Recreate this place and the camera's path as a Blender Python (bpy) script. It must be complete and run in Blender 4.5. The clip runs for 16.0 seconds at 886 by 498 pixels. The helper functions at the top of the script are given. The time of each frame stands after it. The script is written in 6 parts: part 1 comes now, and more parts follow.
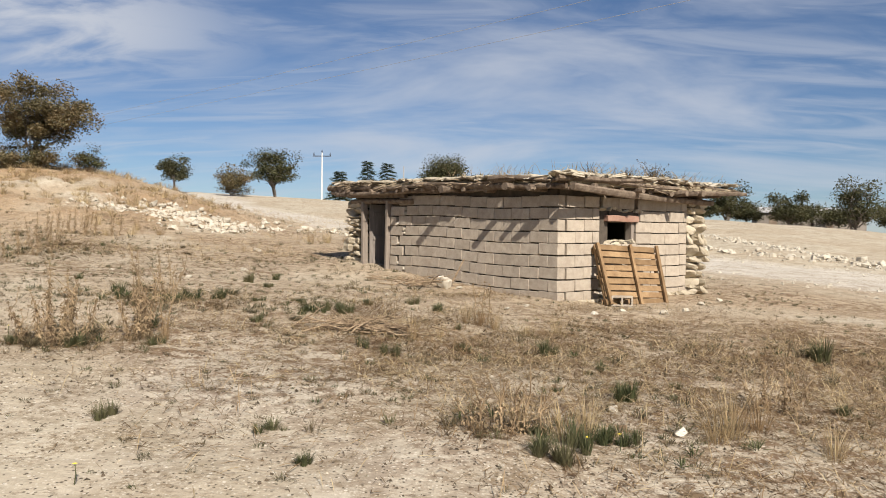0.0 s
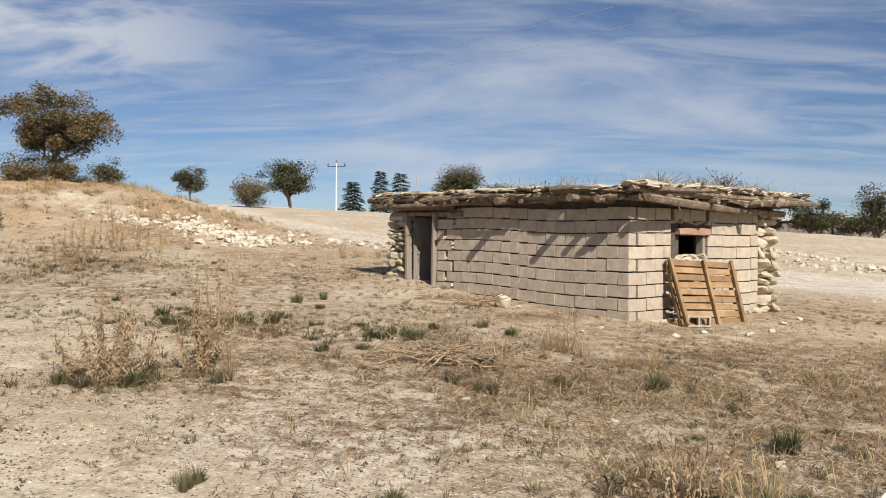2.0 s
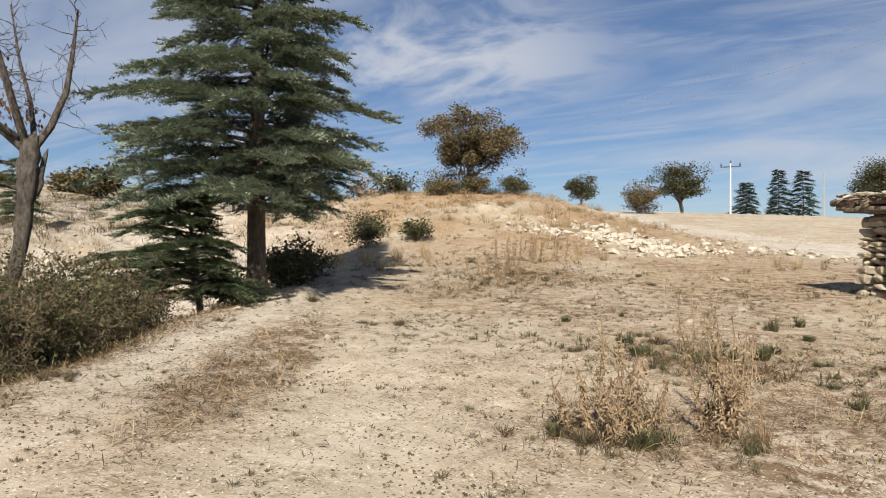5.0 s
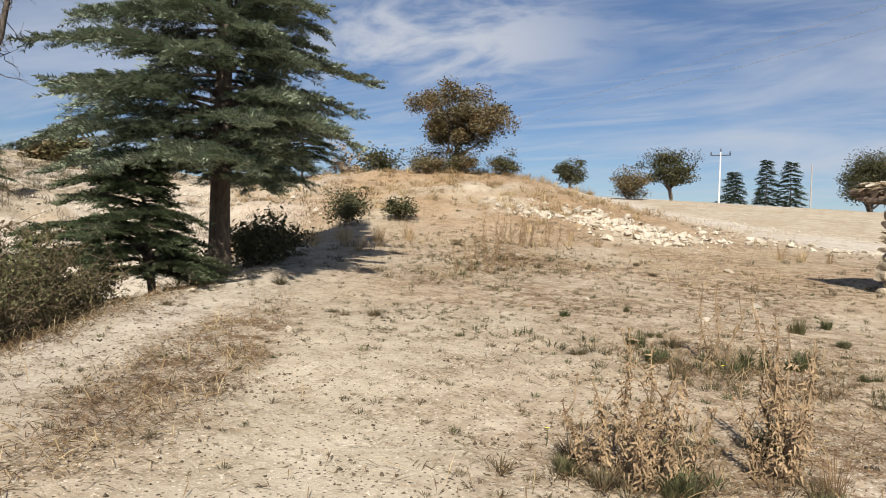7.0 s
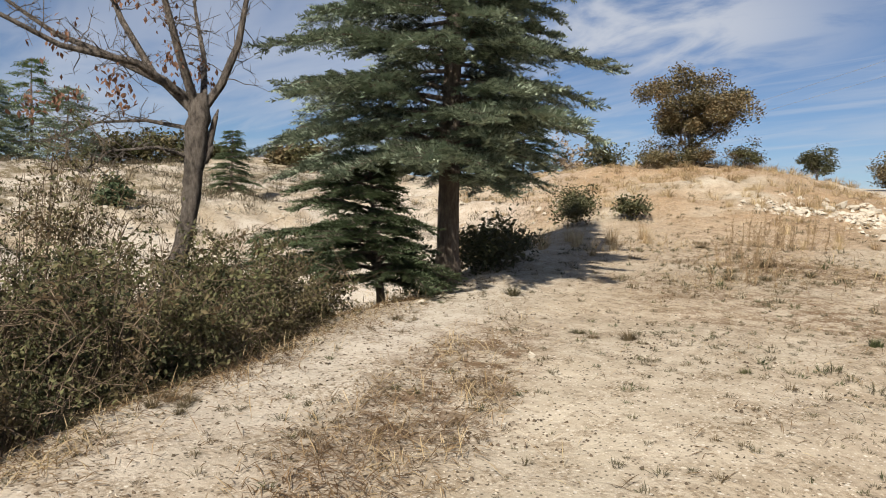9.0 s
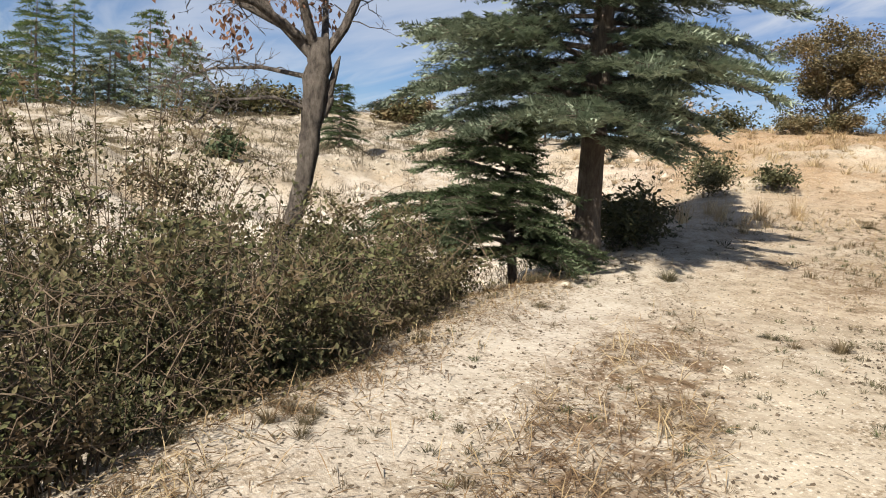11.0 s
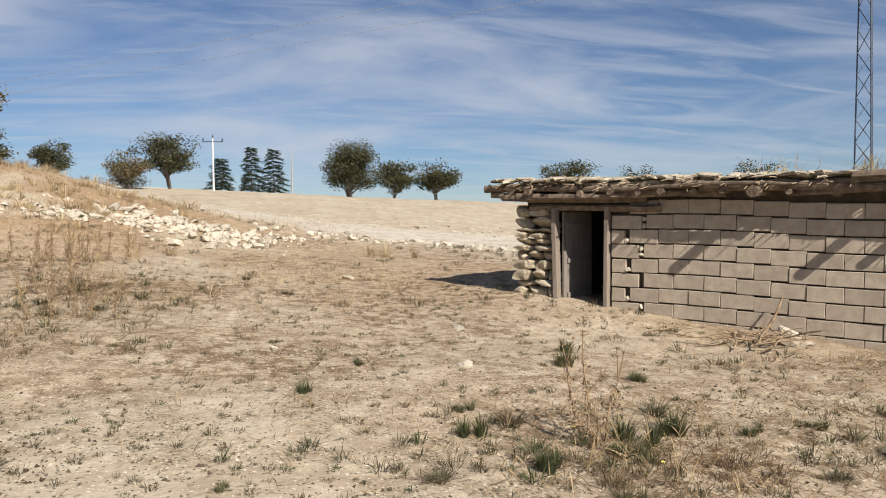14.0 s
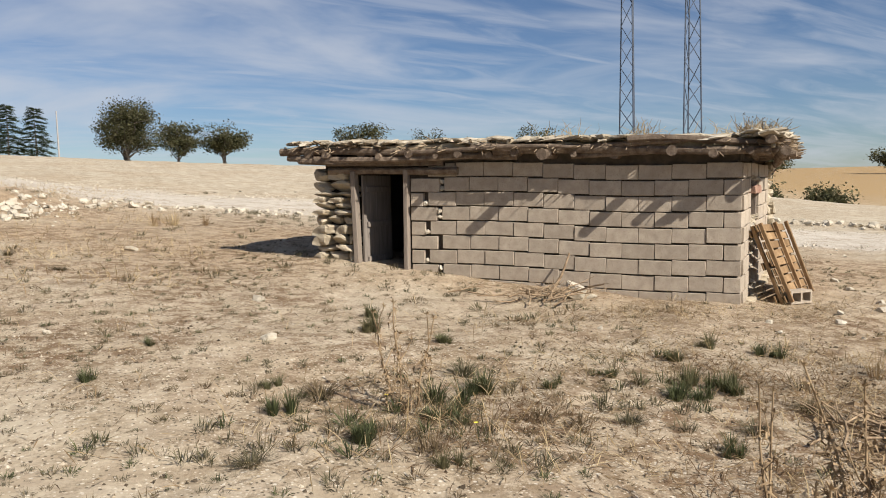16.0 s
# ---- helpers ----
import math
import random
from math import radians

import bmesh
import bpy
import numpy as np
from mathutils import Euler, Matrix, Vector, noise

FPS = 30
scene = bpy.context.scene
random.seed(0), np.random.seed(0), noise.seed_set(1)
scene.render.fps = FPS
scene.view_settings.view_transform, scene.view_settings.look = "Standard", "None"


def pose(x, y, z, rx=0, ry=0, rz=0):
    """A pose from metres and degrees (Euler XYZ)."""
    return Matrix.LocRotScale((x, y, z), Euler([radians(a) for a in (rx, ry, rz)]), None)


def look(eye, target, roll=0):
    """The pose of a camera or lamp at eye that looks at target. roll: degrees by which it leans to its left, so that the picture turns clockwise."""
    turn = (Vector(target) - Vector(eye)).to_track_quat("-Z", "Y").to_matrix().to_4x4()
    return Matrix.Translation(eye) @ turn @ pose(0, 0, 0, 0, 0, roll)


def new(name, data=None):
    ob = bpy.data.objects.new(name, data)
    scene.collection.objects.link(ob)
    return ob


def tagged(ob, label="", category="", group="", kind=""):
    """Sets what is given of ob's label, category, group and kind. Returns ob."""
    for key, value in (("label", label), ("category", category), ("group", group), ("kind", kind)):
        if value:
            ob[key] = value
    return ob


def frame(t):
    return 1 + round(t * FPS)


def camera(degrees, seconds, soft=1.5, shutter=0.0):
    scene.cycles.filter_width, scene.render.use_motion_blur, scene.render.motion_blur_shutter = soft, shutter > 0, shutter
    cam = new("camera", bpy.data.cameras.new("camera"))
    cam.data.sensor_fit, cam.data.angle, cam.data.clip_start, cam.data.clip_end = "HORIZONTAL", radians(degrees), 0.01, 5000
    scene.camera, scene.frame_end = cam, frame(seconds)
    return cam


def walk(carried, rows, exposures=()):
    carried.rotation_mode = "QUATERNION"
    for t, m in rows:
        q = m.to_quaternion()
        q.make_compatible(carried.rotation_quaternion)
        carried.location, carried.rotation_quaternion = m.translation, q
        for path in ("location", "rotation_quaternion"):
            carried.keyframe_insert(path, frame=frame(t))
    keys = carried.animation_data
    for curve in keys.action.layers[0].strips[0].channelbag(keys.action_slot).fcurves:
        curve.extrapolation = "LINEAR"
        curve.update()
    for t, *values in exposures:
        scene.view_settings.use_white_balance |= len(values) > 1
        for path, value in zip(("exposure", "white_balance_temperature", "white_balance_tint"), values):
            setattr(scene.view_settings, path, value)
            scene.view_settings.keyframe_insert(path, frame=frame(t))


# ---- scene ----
cam = camera(60.7, 16.0, soft=1.0)
PATH = [
    (0, (-0.061, 0.004, 1.416), (-0.111, 2.003, 1.387), 0.7),
    (0.5, (-0.34, 0.214, 1.477), (-0.325, 2.214, 1.455), 0.4),
    (1, (-0.545, 0.394, 1.474), (-0.499, 2.394, 1.462), 0.3),
    (1.5, (-0.728, 0.735, 1.503), (-0.703, 2.734, 1.501), 0.4),
    (2, (-0.881, 0.872, 1.505), (-0.953, 2.871, 1.501), 0.4),
    (2.5, (-1.139, 1.032, 1.551), (-1.379, 3.018, 1.543), 0.7),
    (3, (-1.37, 1.232, 1.552), (-1.83, 3.178, 1.538), 0.9),
    (3.5, (-1.633, 1.258, 1.649), (-2.322, 3.135, 1.633), 0.7),
    (4, (-1.825, 1.421, 1.63), (-2.691, 3.224, 1.622), 0.9),
    (4.5, (-2.083, 1.621, 1.65), (-3.051, 3.372, 1.652), 0.8),
    (4.7, (-2.16, 1.787, 1.625), (-3.159, 3.52, 1.636), 0.1),
    (6.8, (-2.77, 2.929, 1.632), (-3.745, 4.675, 1.592), 1.8),
    (7, (-2.838, 3.026, 1.626), (-3.803, 4.777, 1.582), 1.9),
    (7.5, (-2.99, 3.26, 1.664), (-3.969, 5.003, 1.612), 1.7),
    (8, (-3.2, 3.42, 1.65), (-4.275, 5.105, 1.597), 1.5),
    (8.5, (-3.451, 3.559, 1.708), (-4.685, 5.131, 1.652), 1.3),
    (9, (-3.702, 3.717, 1.717), (-5.116, 5.129, 1.648), 1.5),
    (9.2, (-3.791, 3.775, 1.74), (-5.277, 5.111, 1.662), 1.7),
    (11.3, (-4.943, 4.264, 1.778), (-6.513, 5.482, 1.591), 3.5),
    (11.5, (-5.015, 4.367, 1.771), (-6.474, 5.718, 1.590), 3.9),
    (12, (-5.188, 4.518, 1.786), (-6.264, 6.194, 1.616), 3.8),
    (12.5, (-5.331, 4.763, 1.784), (-5.981, 6.647, 1.62), 3.0),
    (12.8, (-5.309, 4.942, 1.776), (-5.729, 6.893, 1.64), 1.8),
    (13, (-5.345, 5.077, 1.838), (-5.606, 7.055, 1.71), 1.7),
    (13.5, (-5.363, 5.283, 1.875), (-5.29, 7.279, 1.784), 0.6),
    (14, (-5.513, 5.396, 1.951), (-5.182, 7.367, 1.884), -0.6),
    (14.5, (-5.586, 5.524, 1.957), (-5.062, 7.453, 1.888), -1.0),
    (15, (-5.562, 5.55, 1.96), (-4.901, 7.434, 1.859), -1.4),
    (15.5, (-5.537, 5.576, 1.963), (-4.773, 7.419, 1.823), -1.5),
    (16, (-5.535, 5.579, 1.963), (-4.695, 7.386, 1.79), -1.3),
]
EXPOSURES = [(0, 0.6), (9.2, 0.6), (10.5, 0.75), (11.5, 0.9), (12.3, 0.74), (13.2, 0.62), (16, 0.58)]
walk(cam, [(t, look(eye, target, roll)) for t, eye, target, roll in PATH], EXPOSURES)

# ---- sky, sun and exposure ----
SUN_EL, SUN_ROT = radians(40), radians(157)
TO_SUN = Vector((math.sin(SUN_ROT) * math.cos(SUN_EL), math.cos(SUN_ROT) * math.cos(SUN_EL), math.sin(SUN_EL)))
world = bpy.data.worlds.new("sky")
scene.world = world
world.use_nodes = True
wt = world.node_tree
wt.nodes.clear()


def wnode(kind, **settings):
    n = wt.nodes.new(kind)
    for key, value in settings.items():
        n.inputs[key].default_value = value
    return n


sky = wt.nodes.new("ShaderNodeTexSky")
sky.sky_type = "NISHITA"
sky.sun_disc = False
sky.sun_elevation, sky.sun_rotation = SUN_EL, SUN_ROT
sky.altitude, sky.air_density, sky.dust_density, sky.ozone_density = 900, 1.0, 0.25, 2.2
coord = wt.nodes.new("ShaderNodeTexCoord")
split = wt.nodes.new("ShaderNodeSeparateXYZ")
wt.links.new(coord.outputs["Generated"], split.inputs[0])
lift = wt.nodes.new("ShaderNodeMath")
lift.operation = "ADD"
lift.inputs[1].default_value = 0.16
wt.links.new(split.outputs[2], lift.inputs[0])
lift2 = wt.nodes.new("ShaderNodeMath")
lift2.operation = "MAXIMUM"
lift2.inputs[1].default_value = 0.05
wt.links.new(lift.outputs[0], lift2.inputs[0])
flat = wt.nodes.new("ShaderNodeVectorMath")
flat.operation = "DIVIDE"
both = wt.nodes.new("ShaderNodeCombineXYZ")
for n in range(3):
    wt.links.new(lift2.outputs[0], both.inputs[n])
wt.links.new(coord.outputs["Generated"], flat.inputs[0])
wt.links.new(both.outputs[0], flat.inputs[1])


def cloud_layer(scale, stretch, turn, low, high, detail, twist):
    """Streaks of thin cloud on a flat layer high above."""
    place = wt.nodes.new("ShaderNodeMapping")
    place.inputs["Rotation"].default_value = (0, 0, radians(turn))
    place.inputs["Scale"].default_value = (scale, scale * stretch, 0.15)
    grain = wnode("ShaderNodeTexNoise", Scale=1.0, Detail=detail, Roughness=0.55, Distortion=twist)
    ramp = wt.nodes.new("ShaderNodeMapRange")
    ramp.interpolation_type = "SMOOTHSTEP"
    ramp.inputs["From Min"].default_value, ramp.inputs["From Max"].default_value = low, high
    wt.links.new(flat.outputs[0], place.inputs[0])
    wt.links.new(place.outputs[0], grain.inputs["Vector"])
    wt.links.new(grain.outputs["Fac"], ramp.inputs["Value"])
    return ramp.outputs[0]


def wmath(op, a, b):
    n = wt.nodes.new("ShaderNodeMath")
    n.operation = op
    for slot, v in ((0, a), (1, b)):
        if isinstance(v, (int, float)):
            n.inputs[slot].default_value = v
        else:
            wt.links.new(v, n.inputs[slot])
    return n.outputs[0]


wide = cloud_layer(0.62, 1.7, 24, 0.42, 0.70, 6, 0.5)
thin = cloud_layer(1.7, 3.6, 30, 0.36, 0.74, 7, 0.7)
veil = wmath("MULTIPLY", wmath("MAXIMUM", wmath("MULTIPLY", wide, 1.0), wmath("MULTIPLY", thin, 0.62)), 0.68)
bank = wt.nodes.new("ShaderNodeVectorMath")
bank.operation = "DISTANCE"
bank.inputs[1].default_value = (-1.22, 2.1, 0.6)
wt.links.new(flat.outputs[0], bank.inputs[0])
puff = cloud_layer(2.2, 1.5, 40, 0.34, 0.60, 6, 0.6)
near_bank = wt.nodes.new("ShaderNodeMapRange")
near_bank.interpolation_type = "SMOOTHSTEP"
near_bank.inputs["From Min"].default_value, near_bank.inputs["From Max"].default_value = 0.85, 0.1
wt.links.new(bank.outputs["Value"], near_bank.inputs["Value"])
veil = wmath("MAXIMUM", veil, wmath("MULTIPLY", wmath("MULTIPLY", puff, near_bank.outputs[0]), 0.9))
cloud = wt.nodes.new("ShaderNodeMix")
cloud.data_type = "RGBA"
cloud.inputs["B"].default_value = (7.6, 8.0, 8.9, 1)
wt.links.new(veil, cloud.inputs["Factor"])
deep = wt.nodes.new("ShaderNodeMix")
deep.data_type, deep.blend_type = "RGBA", "MULTIPLY"
deep.inputs["Factor"].default_value = 1.0
deep.inputs["B"].default_value = (0.76, 0.85, 1.0, 1)
wt.links.new(sky.outputs[0], deep.inputs["A"])
wt.links.new(deep.outputs["Result"], cloud.inputs["A"])
back = wnode("ShaderNodeBackground", Strength=0.051)
wt.links.new(cloud.outputs["Result"], back.inputs[0])
out = wt.nodes.new("ShaderNodeOutputWorld")
wt.links.new(back.outputs[0], out.inputs[0])

sun_data = bpy.data.lights.new("sun", "SUN")
sun_data.energy, sun_data.angle, sun_data.color = 5.0, radians(0.55), (1.0, 0.925, 0.82)
sun = new("sun", sun_data)
sun.matrix_world = look(TO_SUN * 50, (0, 0, 0))


# ---- materials ----
class Mat:
    """A small builder of node materials on object-space or world-space position."""

    def __init__(self, name, rough=0.9, spec=0.25, metal=0.0):
        self.mat = bpy.data.materials.new(name)
        self.mat.use_nodes = True
        self.t = self.mat.node_tree
        self.b = self.t.nodes["Principled BSDF"]
        self.b.inputs["Roughness"].default_value = rough
        self.b.inputs["Specular IOR Level"].default_value = spec
        self.b.inputs["Metallic"].default_value = metal
        self.where = self.t.nodes.new("ShaderNodeNewGeometry").outputs["Position"]

    def node(self, kind):
        return self.t.nodes.new(kind)

    def node_out(self):
        return self.t.nodes["Material Output"].inputs["Surface"]

    def link(self, a, b):
        self.t.links.new(a, b)

    def noise(self, scale, detail=4.0, rough=0.55, stretch=(1, 1, 1), local=False):
        n = self.node("ShaderNodeTexNoise")
        n.inputs["Scale"].default_value, n.inputs["Detail"].default_value, n.inputs["Roughness"].default_value = scale, detail, rough
        src = self.node("ShaderNodeTexCoord").outputs["Object"] if local else self.where
        m = self.node("ShaderNodeMapping")
        m.inputs["Scale"].default_value = stretch
        self.link(src, m.inputs[0])
        self.link(m.outputs[0], n.inputs["Vector"])
        return n.outputs["Fac"]

    def cells(self, scale):
        n = self.node("ShaderNodeTexVoronoi")
        n.inputs["Scale"].default_value = scale
        self.link(self.where, n.inputs["Vector"])
        return n.outputs["Distance"]

    def specks(self, scale, size, share):
        """Round specks: in this share of the cells, a spot of that size."""
        n = self.node("ShaderNodeTexVoronoi")
        n.voronoi_dimensions = "2D"
        n.inputs["Scale"].default_value = scale
        self.link(self.where, n.inputs["Vector"])
        tone = self.node("ShaderNodeSeparateColor")
        self.link(n.outputs["Color"], tone.inputs[0])
        near = self.fit(n.outputs["Distance"], size, size * 0.6)
        return self.math("MULTIPLY", near, self.math("GREATER_THAN", tone.outputs[0], 1 - share))

    def attr(self, name):
        n = self.node("ShaderNodeAttribute")
        n.attribute_name = name
        return n.outputs["Fac"]

    def each(self):
        return self.node("ShaderNodeObjectInfo").outputs["Random"]

    def island(self):
        return self.node("ShaderNodeNewGeometry").outputs["Random Per Island"]

    def fit(self, value, low, high, a=0.0, b=1.0):
        n = self.node("ShaderNodeMapRange")
        for key, v in (("From Min", low), ("From Max", high), ("To Min", a), ("To Max", b)):
            n.inputs[key].default_value = v
        self.link(value, n.inputs["Value"])
        return n.outputs[0]

    def math(self, op, a, b):
        n = self.node("ShaderNodeMath")
        n.operation = op
        for slot, v in ((0, a), (1, b)):
            if isinstance(v, (int, float)):
                n.inputs[slot].default_value = v
            else:
                self.link(v, n.inputs[slot])
        return n.outputs[0]

    def mix(self, a, b, fac, how="MIX"):
        n = self.node("ShaderNodeMix")
        n.data_type, n.blend_type = "RGBA", how
        for key, v in (("A", a), ("B", b)):
            if isinstance(v, tuple):
                n.inputs[key].default_value = (*v, 1)
            else:
                self.link(v, n.inputs[key])
        if isinstance(fac, (int, float)):
            n.inputs["Factor"].default_value = fac
        else:
            self.link(fac, n.inputs["Factor"])
        return n.outputs["Result"]

    def color(self, c):
        if isinstance(c, tuple):
            self.b.inputs["Base Color"].default_value = (*c, 1)
        else:
            self.link(c, self.b.inputs["Base Color"])
        return self

    def bump(self, height, strength=0.5, distance=0.02):
        n = self.node("ShaderNodeBump")
        n.inputs["Strength"].default_value, n.inputs["Distance"].default_value = strength, distance
        self.link(height, n.inputs["Height"])
        self.link(n.outputs[0], self.b.inputs["Normal"])
        return self


def ground_material():
    m = Mat("dry_soil", 0.95, 0.1)
    big, mid, small = m.noise(0.35, 5), m.noise(2.2, 6, 0.62), m.noise(17, 6, 0.68)
    fine = m.noise(120, 3, 0.7)
    c = m.mix((0.365, 0.312, 0.228), (0.525, 0.463, 0.365), m.fit(mid, 0.3, 0.7))
    c = m.mix(c, (0.335, 0.25, 0.16), m.math("MULTIPLY", m.fit(big, 0.42, 0.68), 0.45))
    c = m.mix(c, (0.335, 0.224, 0.126), m.math("MULTIPLY", m.attr("ochre"), m.fit(mid, 0.25, 0.7, 0.6, 1)))
    c = m.mix(c, (0.225, 0.178, 0.118), m.math("MULTIPLY", m.fit(m.noise(1.5, 9, 0.78), 0.53, 0.66), 0.6))
    c = m.mix(c, (0.545, 0.505, 0.445), m.math("MULTIPLY", m.attr("pale"), m.fit(mid, 0.2, 0.75, 0.6, 1)))
    c = m.mix(c, (0.155, 0.098, 0.057), m.math("MULTIPLY", m.attr("straw"), m.fit(m.noise(4.5, 9, 0.78), 0.46, 0.56, 0.0, 0.95)))
    c = m.mix(c, (0.15, 0.12, 0.07), m.math("MULTIPLY", m.attr("scrub"), m.fit(m.noise(1.1, 6, 0.7), 0.45, 0.58)))
    c = m.mix(c, (0.34, 0.225, 0.10), m.math("MULTIPLY", m.attr("field"), 0.9))
    mottle = m.math("MULTIPLY", m.fit(m.noise(1.9, 5, 0.7), 0.47, 0.6), m.fit(m.noise(24, 6, 0.8), 0.46, 0.56))
    c = m.mix(c, (0.20, 0.148, 0.092), m.math("MULTIPLY", mottle, 0.8))
    c = m.mix(c, (0.20, 0.15, 0.10), m.math("MULTIPLY", m.fit(small, 0.57, 0.70), 0.22))
    c = m.mix(c, (0.19, 0.145, 0.095), m.math("MULTIPLY", m.fit(m.noise(6.5, 8, 0.78), 0.56, 0.63), 0.6))
    c = m.mix(c, (0.075, 0.058, 0.04), m.math("MULTIPLY", m.specks(34, 0.32, 0.16), 0.85))
    c = m.mix(c, (0.075, 0.058, 0.042), m.math("MULTIPLY", m.specks(14, 0.17, 0.1), 0.9))
    c = m.mix(c, (0.63, 0.57, 0.47), m.math("MULTIPLY", m.specks(46, 0.34, 0.16), 0.6))
    c = m.mix(c, (0.64, 0.59, 0.50), m.math("MULTIPLY", m.specks(19, 0.22, 0.09), 0.7))
    m.color(c)
    h = m.math("ADD", m.math("MULTIPLY", small, 0.6), m.math("MULTIPLY", fine, 0.1))
    h = m.math("ADD", h, m.math("MULTIPLY", m.noise(5.5, 5, 0.65), 0.7))
    h = m.math("ADD", h, m.math("MULTIPLY", m.noise(46, 4, 0.7), 0.25))
    return m.bump(h, 0.8, 0.03).mat


def plain(name, a, b, scale=8.0, rough=0.9, spot=None, relief=0.4, depth=0.01, local=False, each=0.0, stretch=(1, 1, 1), metal=0.0):
    """Two tones by noise, darker spots, and a shift of tone from piece to piece."""
    m = Mat(name, rough, 0.2, metal)
    n, f = m.noise(scale, 5, 0.6, stretch, local), m.noise(scale * 7, 4, 0.65, stretch, local)
    c = m.mix(a, b, m.fit(n, 0.32, 0.68))
    if spot:
        c = m.mix(c, spot, m.math("MULTIPLY", m.fit(f, 0.55, 0.72), 0.7))
    if each:
        c = m.mix(c, tuple(v * 0.45 for v in a), m.math("MULTIPLY", m.each(), each))
    return m.color(c).bump(m.math("ADD", n, f), relief, depth).mat


def leafy(name, dark, light, extra=None, rough=0.7, see=0.35):
    """Leaves: a tone of its own for each leaf, and patches of a third tone."""
    m = Mat(name, rough, 0.25)
    c = m.mix(dark, light, m.island())
    if extra:
        c = m.mix(c, extra, m.fit(m.noise(1.3, 3), 0.48, 0.62))
    m.color(c)
    through_light, both_ways = m.node("ShaderNodeBsdfTranslucent"), m.node("ShaderNodeMixShader")
    m.link(c, through_light.inputs["Color"])
    both_ways.inputs[0].default_value = see
    m.link(m.b.outputs[0], both_ways.inputs[1])
    m.link(through_light.outputs[0], both_ways.inputs[2])
    m.link(both_ways.outputs[0], m.node_out())
    return m.mat


M_GROUND = ground_material()
M_BLOCK = plain("pumice_block", (0.362, 0.303, 0.24), (0.478, 0.41, 0.327), 9, 0.95, (0.23, 0.185, 0.14), 0.7, 0.007, each=0.25)
# mortar below its own tone: the shade of the open joints is painted in
M_SHADED_MORTAR = plain("shaded_mortar", (0.06, 0.05, 0.04), (0.11, 0.09, 0.07), 9, 0.95)
M_STONE = plain("field_stone", (0.42, 0.355, 0.255), (0.55, 0.48, 0.37), 7, 0.9, (0.36, 0.28, 0.18), 0.7, 0.02, each=0.35)
M_WHITE = plain("lime_stone", (0.47, 0.415, 0.325), (0.61, 0.555, 0.46), 6, 0.9, (0.36, 0.29, 0.20), 0.7, 0.02, each=0.35)
M_SLAB = plain("roof_slab", (0.37, 0.315, 0.235), (0.52, 0.46, 0.36), 6, 0.9, (0.27, 0.21, 0.145), 0.7, 0.02, each=0.5)
M_FARPINE = leafy("far_conifer_needles", (0.025, 0.036, 0.02), (0.085, 0.11, 0.06), (0.05, 0.07, 0.038))
M_LOG = plain("weathered_wood", (0.11, 0.078, 0.056), (0.30, 0.235, 0.175), 9, 0.85, (0.07, 0.05, 0.035), 0.9, 0.02, stretch=(1, 1, 1), each=0.4)
M_JAMB = plain("grey_timber", (0.19, 0.155, 0.125), (0.29, 0.245, 0.205), 5, 0.85, (0.14, 0.11, 0.09), 0.5, 0.006, stretch=(6, 6, 0.7))
M_DOOR = plain("door_boards", (0.16, 0.137, 0.118), (0.245, 0.215, 0.19), 4, 0.85, (0.24, 0.20, 0.17), 0.4, 0.005, stretch=(5, 5, 0.6))
M_PALLET = plain("pallet_wood", (0.21, 0.128, 0.064), (0.375, 0.25, 0.135), 5, 0.8, (0.10, 0.06, 0.035), 0.4, 0.004, each=0.45)
M_RED = plain("reddish_plank", (0.26, 0.14, 0.10), (0.34, 0.22, 0.165), 7, 0.85, (0.16, 0.08, 0.06), 0.5, 0.006)
M_EARTH = plain("roof_earth", (0.32, 0.26, 0.175), (0.42, 0.355, 0.25), 4, 0.95, (0.22, 0.16, 0.10), 0.8, 0.03)
M_DARK = plain("dark_wall", (0.10, 0.08, 0.065), (0.15, 0.125, 0.10), 4, 0.95)
M_BARK = plain("cedar_bark", (0.12, 0.094, 0.073), (0.26, 0.212, 0.168), 9, 0.95, (0.03, 0.024, 0.018), 1.0, 0.06, stretch=(3, 3, 0.8))
M_OAKBARK = plain("oak_bark", (0.085, 0.07, 0.058), (0.31, 0.265, 0.22), 7, 0.95, (0.025, 0.021, 0.018), 1.0, 0.09, stretch=(3, 3, 1.1))
M_TWIG = plain("dry_twig", (0.20, 0.15, 0.10), (0.34, 0.265, 0.18), 12, 0.9, relief=0.2)
M_STALK = plain("dead_stalk", (0.15, 0.10, 0.058), (0.40, 0.295, 0.178), 9, 0.9, relief=0.2)
M_NEEDLE = leafy("cedar_needles", (0.07, 0.093, 0.06), (0.37, 0.42, 0.30), (0.20, 0.25, 0.17), see=0.15)
M_DARKNEEDLE = leafy("young_cedar_needles", (0.05, 0.07, 0.036), (0.165, 0.20, 0.11), (0.09, 0.125, 0.06))
M_PINE = leafy("pine_needles", (0.06, 0.095, 0.04), (0.16, 0.22, 0.09), (0.19, 0.20, 0.08))
M_OAK = leafy("oak_leaves", (0.085, 0.078, 0.042), (0.25, 0.205, 0.11), (0.20, 0.145, 0.075))
M_GREEN = leafy("olive_leaves", (0.042, 0.048, 0.022), (0.135, 0.132, 0.066), (0.10, 0.092, 0.048))
M_BROWNLEAF = leafy("dead_leaves", (0.12, 0.06, 0.035), (0.27, 0.15, 0.095))
M_SHRUB = leafy("thorn_leaves", (0.025, 0.03, 0.014), (0.19, 0.185, 0.085), (0.15, 0.105, 0.058))
